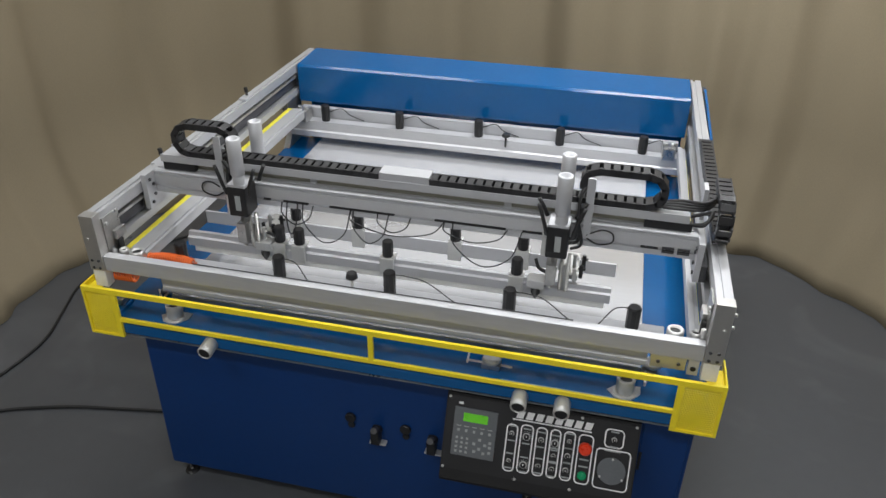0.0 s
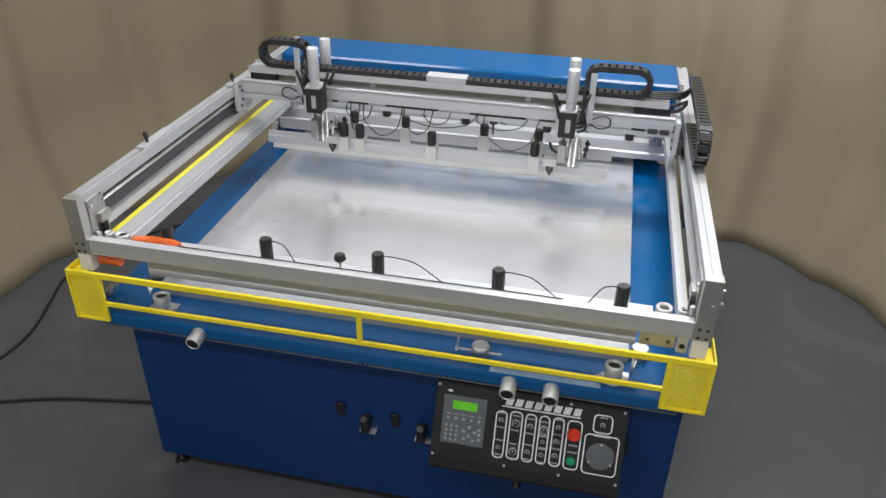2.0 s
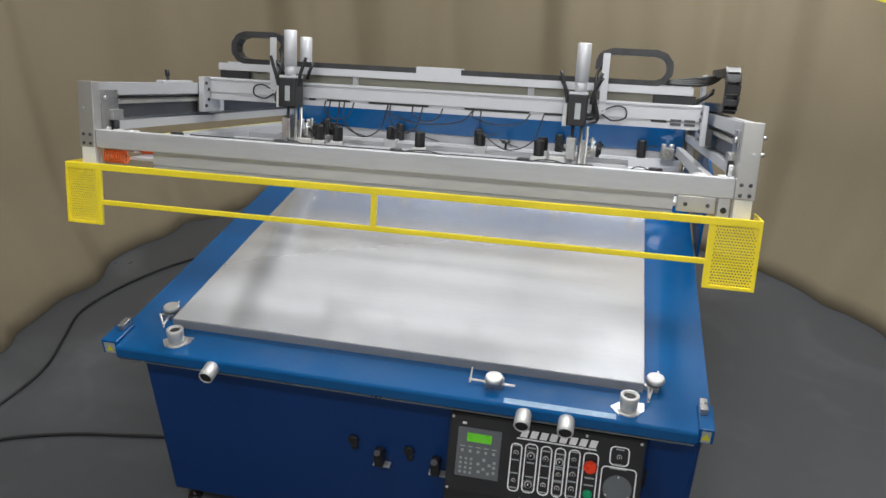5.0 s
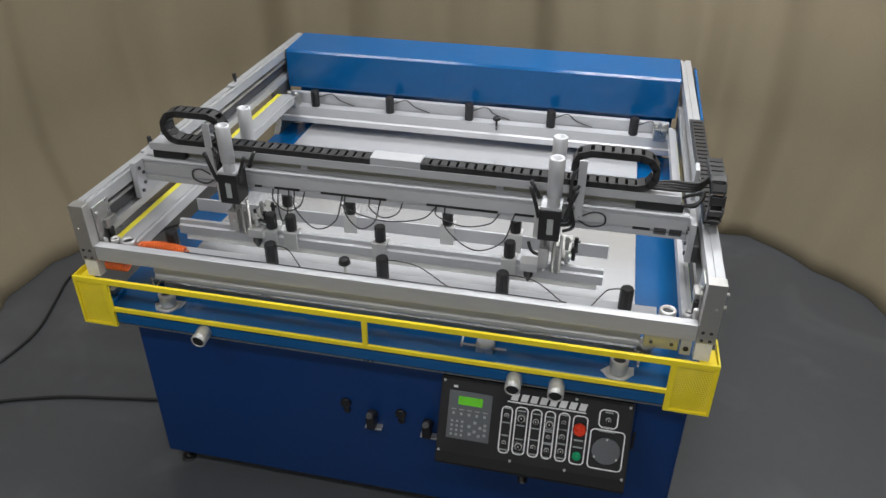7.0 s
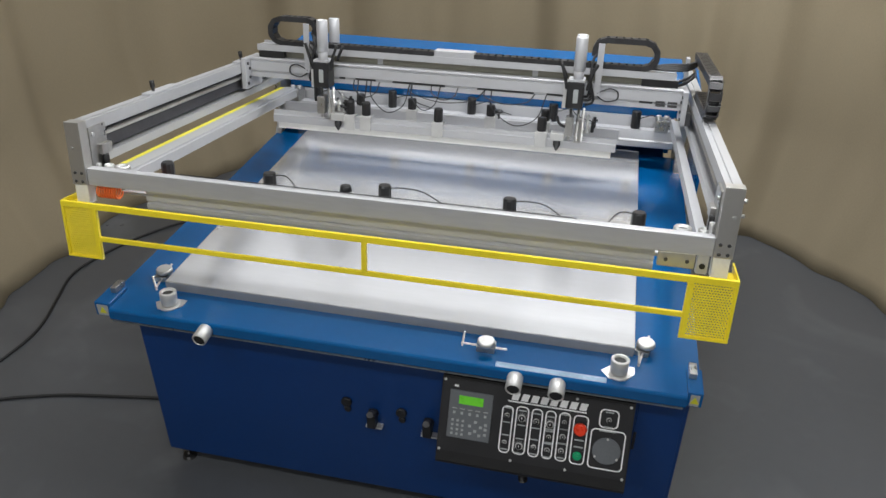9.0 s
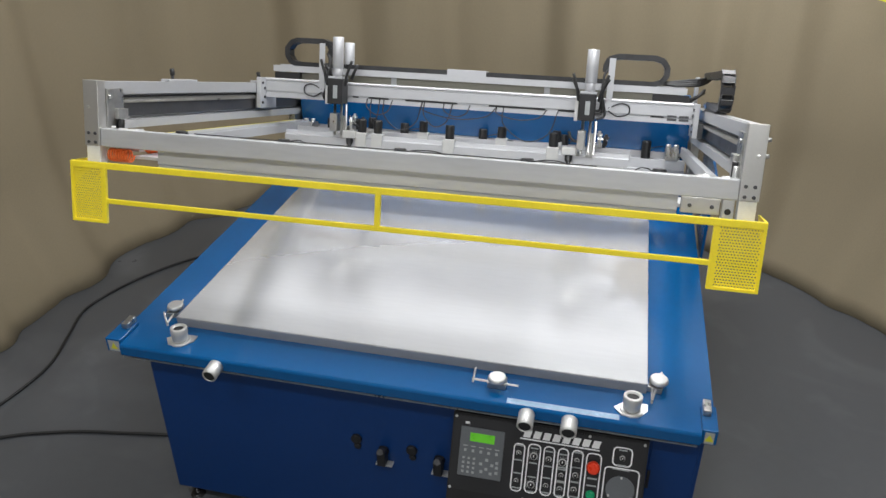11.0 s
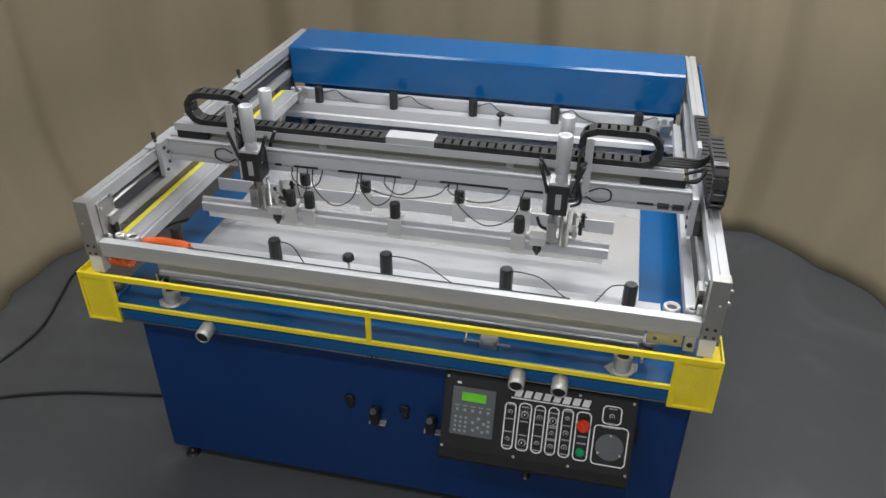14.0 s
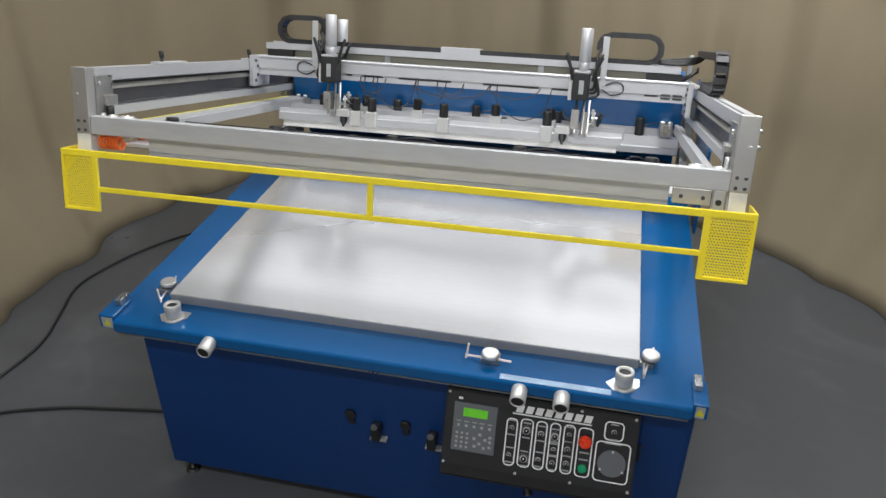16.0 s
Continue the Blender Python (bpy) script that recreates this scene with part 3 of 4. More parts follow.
        extrude_x(bm, [(1.02, 0.775), (1.868, 0.775), (1.868, 1.19), (1.80, 1.2), (1.02, 1.165)], x0, x1)
        part("side_cover", bm, BLUE, t, "flat blue side cover beside the arm")
    # hinge stands beside the housing
    for x0, x1 in ((-1.03, -0.982), (1.010, 1.06)):
        bm = B()
        extrude_x(bm, [(1.40, 0.77), (1.70, 0.77), (1.66, 0.9), (1.58, 0.93), (1.5, 0.9)], x0 + 0.008, x1 - 0.008)
        part("hinge_stand", bm, STEEL, t)


build_room()
build_curtain()
build_cables()
build_table()
build_panel()


# ---- the print head, built as it stands when lowered ----
PIVOT = (0.0, 1.631, 0.823)


def knob(bm, x, y, z, h=0.078, r=0.022, lean=0.0):
    """A ribbed black hand knob standing at x, y, z."""
    n = 20
    rings = []
    for hh, rr in ((0, r * 0.94), (0.004, r), (h - 0.006, r), (h, r * 0.86)):
        rings.append([bm.verts.new((x + lean * hh + (rr * (0.94 if i % 2 else 1.0)) * math.cos(2 * math.pi * i / n),
                                    y + (rr * (0.94 if i % 2 else 1.0)) * math.sin(2 * math.pi * i / n), z + hh)) for i in range(n)])
    for a, b in zip(rings, rings[1:]):
        for i in range(n):
            bm.faces.new((a[i], a[(i + 1) % n], b[(i + 1) % n], b[i]))
    bm.faces.new(rings[0][::-1])
    bm.faces.new(rings[-1])


def bolt(bm, at, way, r=0.006, h=0.005):
    cyl(bm, at, Vector(at) + Vector(way) * h, r, 10, bevel=0.001)


def perforated(bm, x0, x1, z0, z1, y, pitch=0.0078, hole=0.0024):
    """Sheet metal with staggered round holes cut through it."""
    nx, nz = int((x1 - x0) / pitch), int((z1 - z0) / pitch)
    px, pz = (x1 - x0) / nx, (z1 - z0) / nz
    for j in range(nz):
        shift = 0.5 * px if j % 2 else 0.0
        for i in range(nx - (1 if j % 2 else 0)):
            cx, cz = x0 + shift + (i + 0.5) * px, z0 + (j + 0.5) * pz
            outer = [(cx + a * px / 2, cz + b * pz / 2) for a, b in ((-1, -1), (0, -1), (1, -1), (1, 0), (1, 1), (0, 1), (-1, 1), (-1, 0))]
            vo = [bm.verts.new((a, y, b)) for a, b in outer]
            vi = [bm.verts.new((cx + hole * math.cos(radians(225 + 45 * k)), y, cz + hole * math.sin(radians(225 + 45 * k)))) for k in range(8)]
            for k in range(8):
                bm.faces.new((vo[k], vo[(k + 1) % 8], vi[(k + 1) % 8], vi[k]))
        if j % 2:
            for a, b in ((x0, x0 + shift), (x1 - shift, x1)):
                bm.faces.new([bm.verts.new((p, y, q)) for p, q in ((a, z0 + j * pz), (b, z0 + j * pz), (b, z0 + (j + 1) * pz), (a, z0 + (j + 1) * pz))])


def build_head():
    h = thing("print_head", PIVOT, "tilting aluminium print head frame with yellow front guard", "print head")
    # side arms: open channels with an inner rail and a guide rod
    for side, xo, xi in (("l", -1.034, -0.986), ("r", 1.061, 1.013)):
        d = 1 if xi > xo else -1
        web = xo + d * 0.010
        bm = B()
        g = d * 0.006
        xm = (xo + xi) / 2
        poly = [(xo, 1.055), (xi, 1.055), (xi, 1.085), (web, 1.085), (web, 1.172), (xi, 1.172), (xi, 1.213), (xm + g + d * 0.008, 1.213),
                (xm + g + d * 0.008, 1.206), (xm + g - d * 0.004, 1.206), (xm + g - d * 0.004, 1.213), (xo, 1.213)]
        extrude_y(bm, poly, -0.094, 1.90)
        arm = part("side_arm", bm, ALU_Y, h, "long extruded aluminium side arm")
        bm = B()
        x0, x1 = sorted((web + d * 0.001, web + d * 0.02))
        box(bm, x0, x1, -0.02, 1.62, 1.094, 1.164, 0.002)
        part("slide_rail", bm, DARK, arm, "dark steel slide rail")
        bm = B()
        cyl(bm, (xi - d * 0.012, -0.03, 1.15), (xi - d * 0.012, 1.6, 1.15), 0.0095, 14)
        part("guide_rod", bm, STEEL, arm)
        bm = B()
        cyl(bm, (xi - d * 0.012, -0.045, 1.15), (xi - d * 0.012, -0.025, 1.15), 0.016, 14)
        box(bm, min(xi, xi + d * 0.02), max(xi, xi + d * 0.02), -0.055, 0.0, 1.09, 1.125, 0.003)
        part("rod_stop", bm, STEEL, arm)
        # front end plates
        bm = B()
        x0, x1 = sorted((xo - d * 0.004, xi + d * 0.002))
        box(bm, x0, x1, -0.135, -0.094, 1.005, 1.216, 0.002)
        pl = part("end_plate", bm, PLATE, h, "satin steel end plate")
        bm = B()
        x0, x1 = sorted((xi - d * 0.002, xi + d * 0.006))
        box(bm, x0, x1, -0.0935, -0.005, 1.01, 1.19, 0.002)
        part("gusset_plate", bm, STEEL, pl)
        for z, xs in ((1.017, (0.012, 0.036)), (1.046, (0.012, 0.036)), (1.13, (0.014,))):
            for x in [xo + d * q for q in xs]:
                bm = B()
                bolt(bm, (x, -0.135, z), (0, -1, 0), 0.0055, 0.004)
                part("bolt", bm, DARK if z < 1.08 else CHROME, pl)
        for z, y in ((1.165, -0.08), (1.06, -0.075), (1.03, -0.03)):
            bm = B()
            bolt(bm, (xi + d * 0.006, y, z), (d, 0, 0), 0.007, 0.007)
            part("bolt", bm, CHROME, pl)
        if side == "r":
            for z in (1.175, 1.13):
                bm = B()
                bolt(bm, (xo + 0.004, -0.114, z), (1, 0, 0), 0.006, 0.012)
                part("bolt", bm, CHROME, pl)
        bm = B()
        x0, x1 = sorted((xo, xi))
        box(bm, x0, x1, -0.132, -0.096, 0.938, 1.0045, 0.002)
        part("guard_spacer", bm, WHITE, pl)
        # pivot knuckle at the rear
        bm = B()
        box(bm, x0 + 0.006, x1 - 0.006, 1.46, 1.64, 0.93, 1.056, 0.004)
        cyl(bm, (x0 + 0.004, 1.535, 0.93), (x1 - 0.004, 1.535, 0.93), 0.045, 20)
        part("hinge_knuckle", bm, STEEL, h)
    for ys, plate in ((0.345, 0.2), (1.075, 0.07)):
        bm = B()
        box(bm, -1.028, -0.992, ys - 0.05, ys - 0.05 + plate, 1.2135, 1.2225, 0.002)
        sw = part("switch_plate", bm, ALU, h, "flat aluminium switch plate on the arm")
        bm = B()
        cyl(bm, (-1.01, ys, 1.2225), (-1.01, ys, 1.248), 0.006, 10)
        cyl(bm, (-1.01, ys, 1.236), (-1.013, ys, 1.262), 0.009, 10, bevel=0.002)
        part("limit_switch", bm, BLACK, sw, "small black limit switch")
    # front bar
    bm = B()
    box(bm, -0.9835, 1.0105, -0.1285, -0.0955, 1.004, 1.0625, 0.003)
    part("front_bar", bm, BAR, h, "wide aluminium front crossbar")
    bm = B()
    extrude_x(bm, [(-0.088, 0.925), (-0.03, 0.925), (-0.03, 0.963), (-0.074, 0.963), (-0.078, 1.002), (-0.09, 1.002), (-0.092, 0.958), (-0.084, 0.952), (-0.092, 0.946), (-0.092, 0.935)], -0.80, 0.855)
    part("front_screen_clamp", bm, BAR, h, "slotted aluminium screen clamp bar")
    bm = B()
    box(bm, -0.90, 0.905, -0.073, 0.065, 0.964, 0.975, 0.0015)
    sh = part("front_clamp_plate", bm, ALU, h)
    for x in (-0.784, -0.408, -0.006, 0.404, 0.803):
        bm = B()
        knob(bm, x, 0.03, 0.975, 0.084)
        part("clamp_knob", bm, BLACK, sh, "ribbed black clamp knob")
    bm = B()
    cyl(bm, (-0.13, 0.002, 0.975), (-0.13, 0.002, 1.032), 0.005, 10)
    part("wing_stem", bm, STEEL, sh)
    bm = B()
    cyl(bm, (-0.13, 0.002, 1.032), (-0.13, 0.002, 1.054), 0.022, 8, 0.018, 0.003)
    part("wing_knob", bm, BLACK, sh)
    for a, b in (((-0.388, 0.03, 1.05), (-0.25, -0.05, 1.012)), ((0.014, 0.03, 1.05), (0.28, -0.05, 1.012)), ((0.424, 0.03, 1.05), (0.64, -0.05, 1.012)),
                 ((0.783, 0.03, 1.05), (0.68, -0.05, 1.012))):
        bm = B()
        a, b = Vector(a), Vector(b)
        tube(bm, curve([a, a.lerp(b, 0.18) + Vector((0, 0, 0.016)), a.lerp(b, 0.45) + Vector((0, 0.006, 0.024)), a.lerp(b, 0.8) + Vector((0, 0, 0.004)), b, b + Vector((0.03 if b.x > a.x else -0.03, 0, -0.002))], 6), 0.0021, 6)
        part("air_line", bm, RUBBER, sh, "thin dark air line")
        bm = B()
        box(bm, b.x - 0.012, b.x + 0.02, -0.06, -0.04, 0.975, 1.012, 0.002)
        part("line_clip", bm, WHITE, sh)
    bm = B()
    tube(bm, curve([(-0.66, -0.1, 1.066), (-0.4, -0.099, 1.0655), (0, -0.1, 1.0655), (0.4, -0.099, 1.0655), (0.62, -0.1, 1.0655)], 5), 0.0017, 6)
    part("air_line", bm, RUBBER, sh)
    # rear clamp
    bm = B()
    extrude_x(bm, [(1.455, 0.885), (1.46, 0.88), (1.52, 0.88), (1.535, 0.955), (1.53, 0.96), (1.475, 0.96), (1.468, 0.915), (1.455, 0.91)], -0.985, 1.0)
    rp = part("rear_screen_clamp", bm, ALU, h, "aluminium rear screen clamp bar")
    bm = B()
    box(bm, -0.95, 0.98, 1.545, 1.575, 0.95, 1.01, 0.003)
    part("rear_crossbar", bm, ALU, h)
    for x in (-0.80, -0.40, 0.011, 0.418, 0.815):
        bm = B()
        knob(bm, x, 1.5, 0.96, 0.085)
        part("clamp_knob", bm, BLACK, rp, "ribbed black clamp knob")
        bm = B()
        tube(bm, curve([(x + 0.02, 1.5, 1.01), (x + 0.08, 1.53, 1.02), (x + 0.12, 1.54, 0.985), (x + 0.2, 1.53, 0.965)], 6), 0.0026, 6)
        part("air_line", bm, RUBBER, rp)
    bm = B()
    cyl(bm, (0.155, 1.47, 0.93), (0.155, 1.47, 0.985), 0.005, 10)
    cyl(bm, (0.155, 1.47, 0.985), (0.155, 1.47, 1.0), 0.022, 8, 0.018, 0.003)
    part("wing_knob", bm, BLACK, rp)
    for x in (-0.915, 0.935):
        bm = B()
        box(bm, x - 0.03, x + 0.03, 1.44, 1.53, 0.96, 1.02, 0.006)
        blk = part("corner_block", bm, STEEL, h, "worn steel corner block")
        for dx in (-0.018, 0.018):
            bm = B()
            cyl(bm, (x + dx, 1.48, 1.02), (x + dx, 1.48, 1.036), 0.012, 12, bevel=0.002)
            part("cap_screw", bm, CHROME, blk)
    # screen side rails
    for x0, x1, yel in ((-0.962, -0.895, 1), (0.972, 1.004, 0)):
        bm = B()
        extrude_y(bm, [(x0, 0.985), (x1, 0.985), (x1, 1.022), (x1 - 0.012, 1.022), (x1 - 0.014, 1.028), (x0 + 0.012, 1.028), (x0, 1.028)], -0.05, 1.455)
        r = part("screen_rail", bm, ALU_Y, h, "aluminium screen side rail")
        bm = B()
        if yel:
            box(bm, x0 - 0.026, x0 - 0.0005, -0.06, 1.455, 1.012, 1.026, 0.002)
        else:
            box(bm, x1 + 0.0005, x1 + 0.009, 0.0, 1.4, 0.985, 0.993, 0.002)
        part("yellow_strip", bm, LEMON, r, "yellow edge strip")
    # chromed adjusters at the front corners
    for x in (-0.945, -0.895, 0.925, 0.985):
        bm = B()
        rr = 0.026 if x in (-0.895, 0.925) else 0.017
        cyl(bm, (x, -0.062, 1.03), (x, -0.062, 1.062), rr, 20, rr, 0.003, hollow=rr * 0.7)
        a = part("adjuster_ring", bm, CHROME, h, "bright ring adjuster")
        bm = B()
        cyl(bm, (x, -0.062, 1.035), (x, -0.062, 1.054), rr * 0.66, 14)
        part("adjuster_pad", bm, BLACK, a)
    # valve cluster
    for x, y, z, r, hh, m in ((1.0, -0.09, 1.075, 0.008, 0.04, CHROME), (1.004, -0.06, 1.07, 0.012, 0.055, BLACK), (1.002, -0.035, 1.06, 0.009, 0.045, CHROME),
                              (-0.965, -0.085, 1.06, 0.008, 0.03, CHROME), (-0.968, -0.04, 1.06, 0.011, 0.05, BLACK)):
        bm = B()
        cyl(bm, (x, y, z - 0.06), (x, y, z - 0.02), r * 0.7, 10)
        cyl(bm, (x, y, z - 0.02), (x, y, z - 0.02 + hh), r, 12, bevel=0.002)
        part("air_fitting", bm, m, h, "small push-in air fitting")
    bm = B()
    box(bm, 0.862, 0.966, -0.126, -0.099, 0.958, 1.0035, 0.002)
    lt = part("front_latch", bm, PLATE, h, "slotted steel latch block")
    for x in (0.885, 0.945):
        bm = B()
        bolt(bm, (x, -0.126, 0.98), (0, -1, 0), 0.006, 0.004)
        part("bolt", bm, DARK, lt)
    bm = B()
    box(bm, 0.972, 1.004, -0.124, -0.1, 0.945, 1.0035, 0.002)
    lt = part("air_block", bm, ALU, h)
    bm = B()
    bolt(bm, (0.988, -0.124, 0.97), (0, -1, 0), 0.009, 0.004)
    part("air_port", bm, BLACK, lt)
    # coiled hose
    bm = B()
    pts = []
    for i in range(260):
        t = i / 259
        a = t * 2 * math.pi * 20
        c = Vector((-0.895 + 0.175 * t, -0.005 + 0.01 * math.sin(t * 3), 0.996 + 0.006 * math.sin(t * math.pi)))
        pts.append(c + Vector((0, 0.017 * math.cos(a), 0.017 * math.sin(a))))
    tube(bm, pts, 0.0034, 6)
    part("coiled_hose", bm, ORANGE, h, "orange coiled air hose")
    bm = B()
    pts = []
    for i in range(110):
        t = i / 109
        a = t * 2 * math.pi * 8
        pts.append(Vector((-0.972 + 0.075 * t, -0.095, 0.975)) + Vector((0, 0.02 * math.cos(a), 0.02 * math.sin(a))))
    tube(bm, pts, 0.0034, 6)
    part("coiled_hose", bm, ORANGE, h, "orange coiled air hose")
    # yellow guard
    yg = -0.1655
    bm = B()
    box(bm, -1.069, 1.09, yg - 0.008, yg + 0.004, 0.936, 0.957, 0.002)
    part("guard_top_rail", bm, YELLOW, h, "yellow guard rail")
    bm = B()
    box(bm, -0.94, 0.952, yg - 0.007, yg + 0.004, 0.823, 0.839, 0.002)
    part("guard_bottom_rail", bm, YELLOW, h, "yellow guard rail")
    bm = B()
    box(bm, -0.022, -0.005, yg - 0.0075, yg + 0.0045, 0.838, 0.937, 0.001)
    part("guard_post", bm, YELLOW, h, "short yellow guard post")
    for x0, x1 in ((-1.069, -0.939), (0.951, 1.09)):
        outer = x0 if x0 < 0 else x1
        bm = B()
        w = 0.017
        box(bm, x0, x0 + w * 0.55, yg - 0.008, yg + 0.003, 0.756, 0.936, 0.001)
        box(bm, x1 - w * 0.55, x1, yg - 0.008, yg + 0.003, 0.756, 0.936, 0.001)
        inner = x1 - w * 1.1 if x0 < 0 else x0 + w * 0.1
        box(bm, inner, inner + w, yg - 0.0075, yg + 0.0025, 0.7575, 0.936, 0.001)
        box(bm, x0 + w * 0.55, x1 - w * 0.55, yg - 0.008, yg + 0.003, 0.756, 0.765, 0.001)
        b = part("guard_box_frame", bm, YELLOW, h, "yellow end guard frame")
        bm = B()
        o0, o1 = sorted((outer, outer + (0.005 if x0 < 0 else -0.005)))
        for y, z in ((yg + 0.0045, 0.957), (yg + 0.0045, 0.878), (-0.05, 0.938), (-0.04, 0.957)):
            for x in (o0, o1):
                bm.verts.new((x, y, z))
        bmesh.ops.convex_hull(bm, input=bm.verts)
        f0, f1 = (o1, o1 + 0.05) if x0 < 0 else (o0 - 0.05, o0)
        box(bm, f0, f1, yg + 0.0045, -0.07, 0.9325, 0.9375, 0.001)
        part("guard_bracket", bm, YELLOW, b)
        bm = B()
        perforated(bm, x0 + w * 0.5, x1 - w * 0.5, 0.765, 0.936, yg - 0.002)
        sheet = part("perforated_sheet", bm, YELLOW, b, "yellow perforated sheet metal")
        th = sheet.modifiers.new("sheet", "SOLIDIFY")
        th.thickness = 0.0022
    return h


# ---- the squeegee carriage, at the front end of its stroke ----
def flat_chain(root, pts, width, label):
    """A cable chain of separate links lying along pts (x, z) at a fixed y."""
    y0, y1 = width
    for k, ((xa, za), (xb, zb)) in enumerate(zip(pts, pts[1:])):
        d = Vector((xb - xa, 0, zb - za))
        n = Vector((-d.z, 0, d.x)).normalized()
        bm = B()
        a, b = Vector((xa, 0, za)), Vector((xb, 0, zb))
        a, b = a - d * 0.06, b + d * 0.06
        for lo, hi, p0, p1 in ((y0, y0 + 0.009, -0.0115, 0.0115), (y1 - 0.009, y1, -0.0115, 0.0115)):
            vs = [bm.verts.new(q + n * o + Vector((0, y, 0))) for y in (lo, hi) for q in (a, b) for o in (p0, p1)]
            bmesh.ops.convex_hull(bm, input=vs)
        m0, m1 = a.lerp(b, 0.12), a.lerp(b, 0.74)
        for o in (-0.01, 0.01):
            vs = [bm.verts.new(q + n * (o + e) + Vector((0, y, 0))) for y in (y0 + 0.005, y1 - 0.005) for q in (m0, m1) for e in (-0.0015, 0.0015)]
            bmesh.ops.convex_hull(bm, input=vs)
        part("chain_link", bm, CHAIN, root, label if k == 0 else "")


def chain_path(x_start, x_turn, x_end, z_low, rad, pitch=0.031):
    """Along the tray from x_start to x_turn, round a bend, and back above to x_end."""
    s = 1 if x_turn > x_start else -1
    pts, x = [], x_start
    while (x_turn - x) * s > 0:
        pts.append((x, z_low))
        x += s * pitch
    n = max(4, round(math.pi * rad / pitch))
    for k in range(n + 1):
        a = -math.pi / 2 + math.pi * k / n
        pts.append((x_turn + s * rad * math.cos(a), z_low + rad + rad * math.sin(a)))
    x = x_turn - s * pitch
    while (x - x_end) * s > 0:
        pts.append((x, z_low + 2 * rad))
        x -= s * pitch
    pts += [(x_end - s * 0.006, z_low + 2 * rad - 0.012), (x_end - s * 0.018, z_low + 2 * rad - 0.038), (x_end - s * 0.019, z_low + 2 * rad - 0.065)]
    return pts


def build_carriage():
    c = thing("squeegee_carriage", (0, 0.27, 1.09), "aluminium squeegee carriage beam with two lift heads and cable chains", "squeegee carriage")
    bm = B()
    y = 0.210
    poly = [(y, 1.152), (y, 1.171), (y + 0.007, 1.173), (y + 0.007, 1.180), (y, 1.182), (y, 1.222), (y + 0.006, 1.224), (y + 0.006, 1.229), (y, 1.231), (y, 1.236),
            (y + 0.004, 1.24), (y + 0.022, 1.24), (y + 0.022, 1.234), (y + 0.032, 1.234), (y + 0.032, 1.24), (y + 0.085, 1.24), (y + 0.085, 1.152)]
    extrude_x(bm, poly, -0.962, 0.972)
    part("carriage_beam", bm, ALU, c, "slotted aluminium carriage beam")
    bm = B()
    extrude_x(bm, [(0.222, 1.272), (0.222, 1.300), (0.225, 1.300), (0.225, 1.296), (0.300, 1.296), (0.300, 1.306), (0.303, 1.306), (0.303, 1.290), (0.228, 1.290), (0.228, 1.272)], -0.93, 0.938)
    part("chain_tray", bm, ALU, c, "folded aluminium chain tray")
    for x in (-0.9, -0.35, 0.35, 0.92):
        bm = B()
        box(bm, x - 0.012, x + 0.012, 0.250, 0.256, 1.2402, 1.29)
        box(bm, x - 0.012, x + 0.012, 0.256, 0.285, 1.2402, 1.246)
        part("tray_foot", bm, ALU, c)
    # Added plate: its colour stands in for the curtain showing under the tray.
    bm = B()
    box(bm, -0.83, 0.93, 0.2565, 0.2595, 1.2405, 1.2895)
    part("tray_gap_filler", bm, GAP_TONE, c, "added plate in the curtain's tone, closing the gap under the chain tray")
    for x0, x1 in ((-0.925, -0.80), (0.80, 0.95)):
        bm = B()
        box(bm, x0, x1, 0.226, 0.2495, 1.2405, 1.270, 0.002)
        part("tray_cover", bm, BLACK, c)
    for x0, x1, d in ((-0.984, -0.9625, -1), (0.9725, 0.992, 1)):
        bm = B()
        box(bm, x0, x1, 0.156, 0.325, 1.10, 1.240, 0.002)
        e = part("end_bracket", bm, ALU, c, "flat aluminium end bracket")
        for yy, z in ((0.175, 1.215), (0.195, 1.19), (0.175, 1.125), (0.195, 1.15)):
            bm = B()
            bolt(bm, ((x0 if d > 0 else x1), yy, z), (-d, 0, 0), 0.007, 0.006)
            part("bolt", bm, DARK, e)
        bm = B()
        xa, xb = (x0 - 0.012, x0) if d < 0 else (x1, x1 + 0.022)
        box(bm, xa, xb, 0.16, 0.32, 1.10, 1.16, 0.003)
        part("slide_block", bm, DARK, e)
    bm = B()
    for x in (0.887, 0.936):
        for z0 in (1.1635, 1.1775):
            box(bm, x - 0.0195, x + 0.0195, y - 0.002, y + 0.009, z0, z0 + 0.009)
    part("vent_slots", bm, DARK, c)
    # lift heads
    for hx in (-0.585, 0.535):
        s = 1 if hx > 0 else -1
        bm = B()
        box(bm, hx - 0.036, hx + 0.034, 0.118, 0.2, 1.143, 1.255, 0.005)
        mo = part("motor_body", bm, BLACK, c, "square black drive motor")
        bm = B()
        box(bm, hx - 0.03, hx + 0.012, 0.2005, 0.2095, 1.16, 1.23)
        part("motor_mount", bm, ALU, c)
        bm = B()
        box(bm, hx - 0.008, hx + 0.012, 0.1168, 0.1182, 1.168, 1.225)
        part("rating_plate", bm, KEYPRINT, mo, "pale rating plate with unreadable print")
        bm = B()
        box(bm, hx - 0.034, hx + 0.034, 0.12, 0.2, 1.255, 1.265, 0.002)
        cyl(bm, (hx + 0.006, 0.138, 1.264), (hx + 0.006, 0.138, 1.30), 0.021, 24, bevel=0.002)
        cyl(bm, (hx + 0.006, 0.138, 1.30), (hx + 0.006, 0.134, 1.436), 0.0245, 28, bevel=0.002, hollow=0.017)
        part("lift_cylinder", bm, ALU, c, "round aluminium air cylinder")
        bm = B()
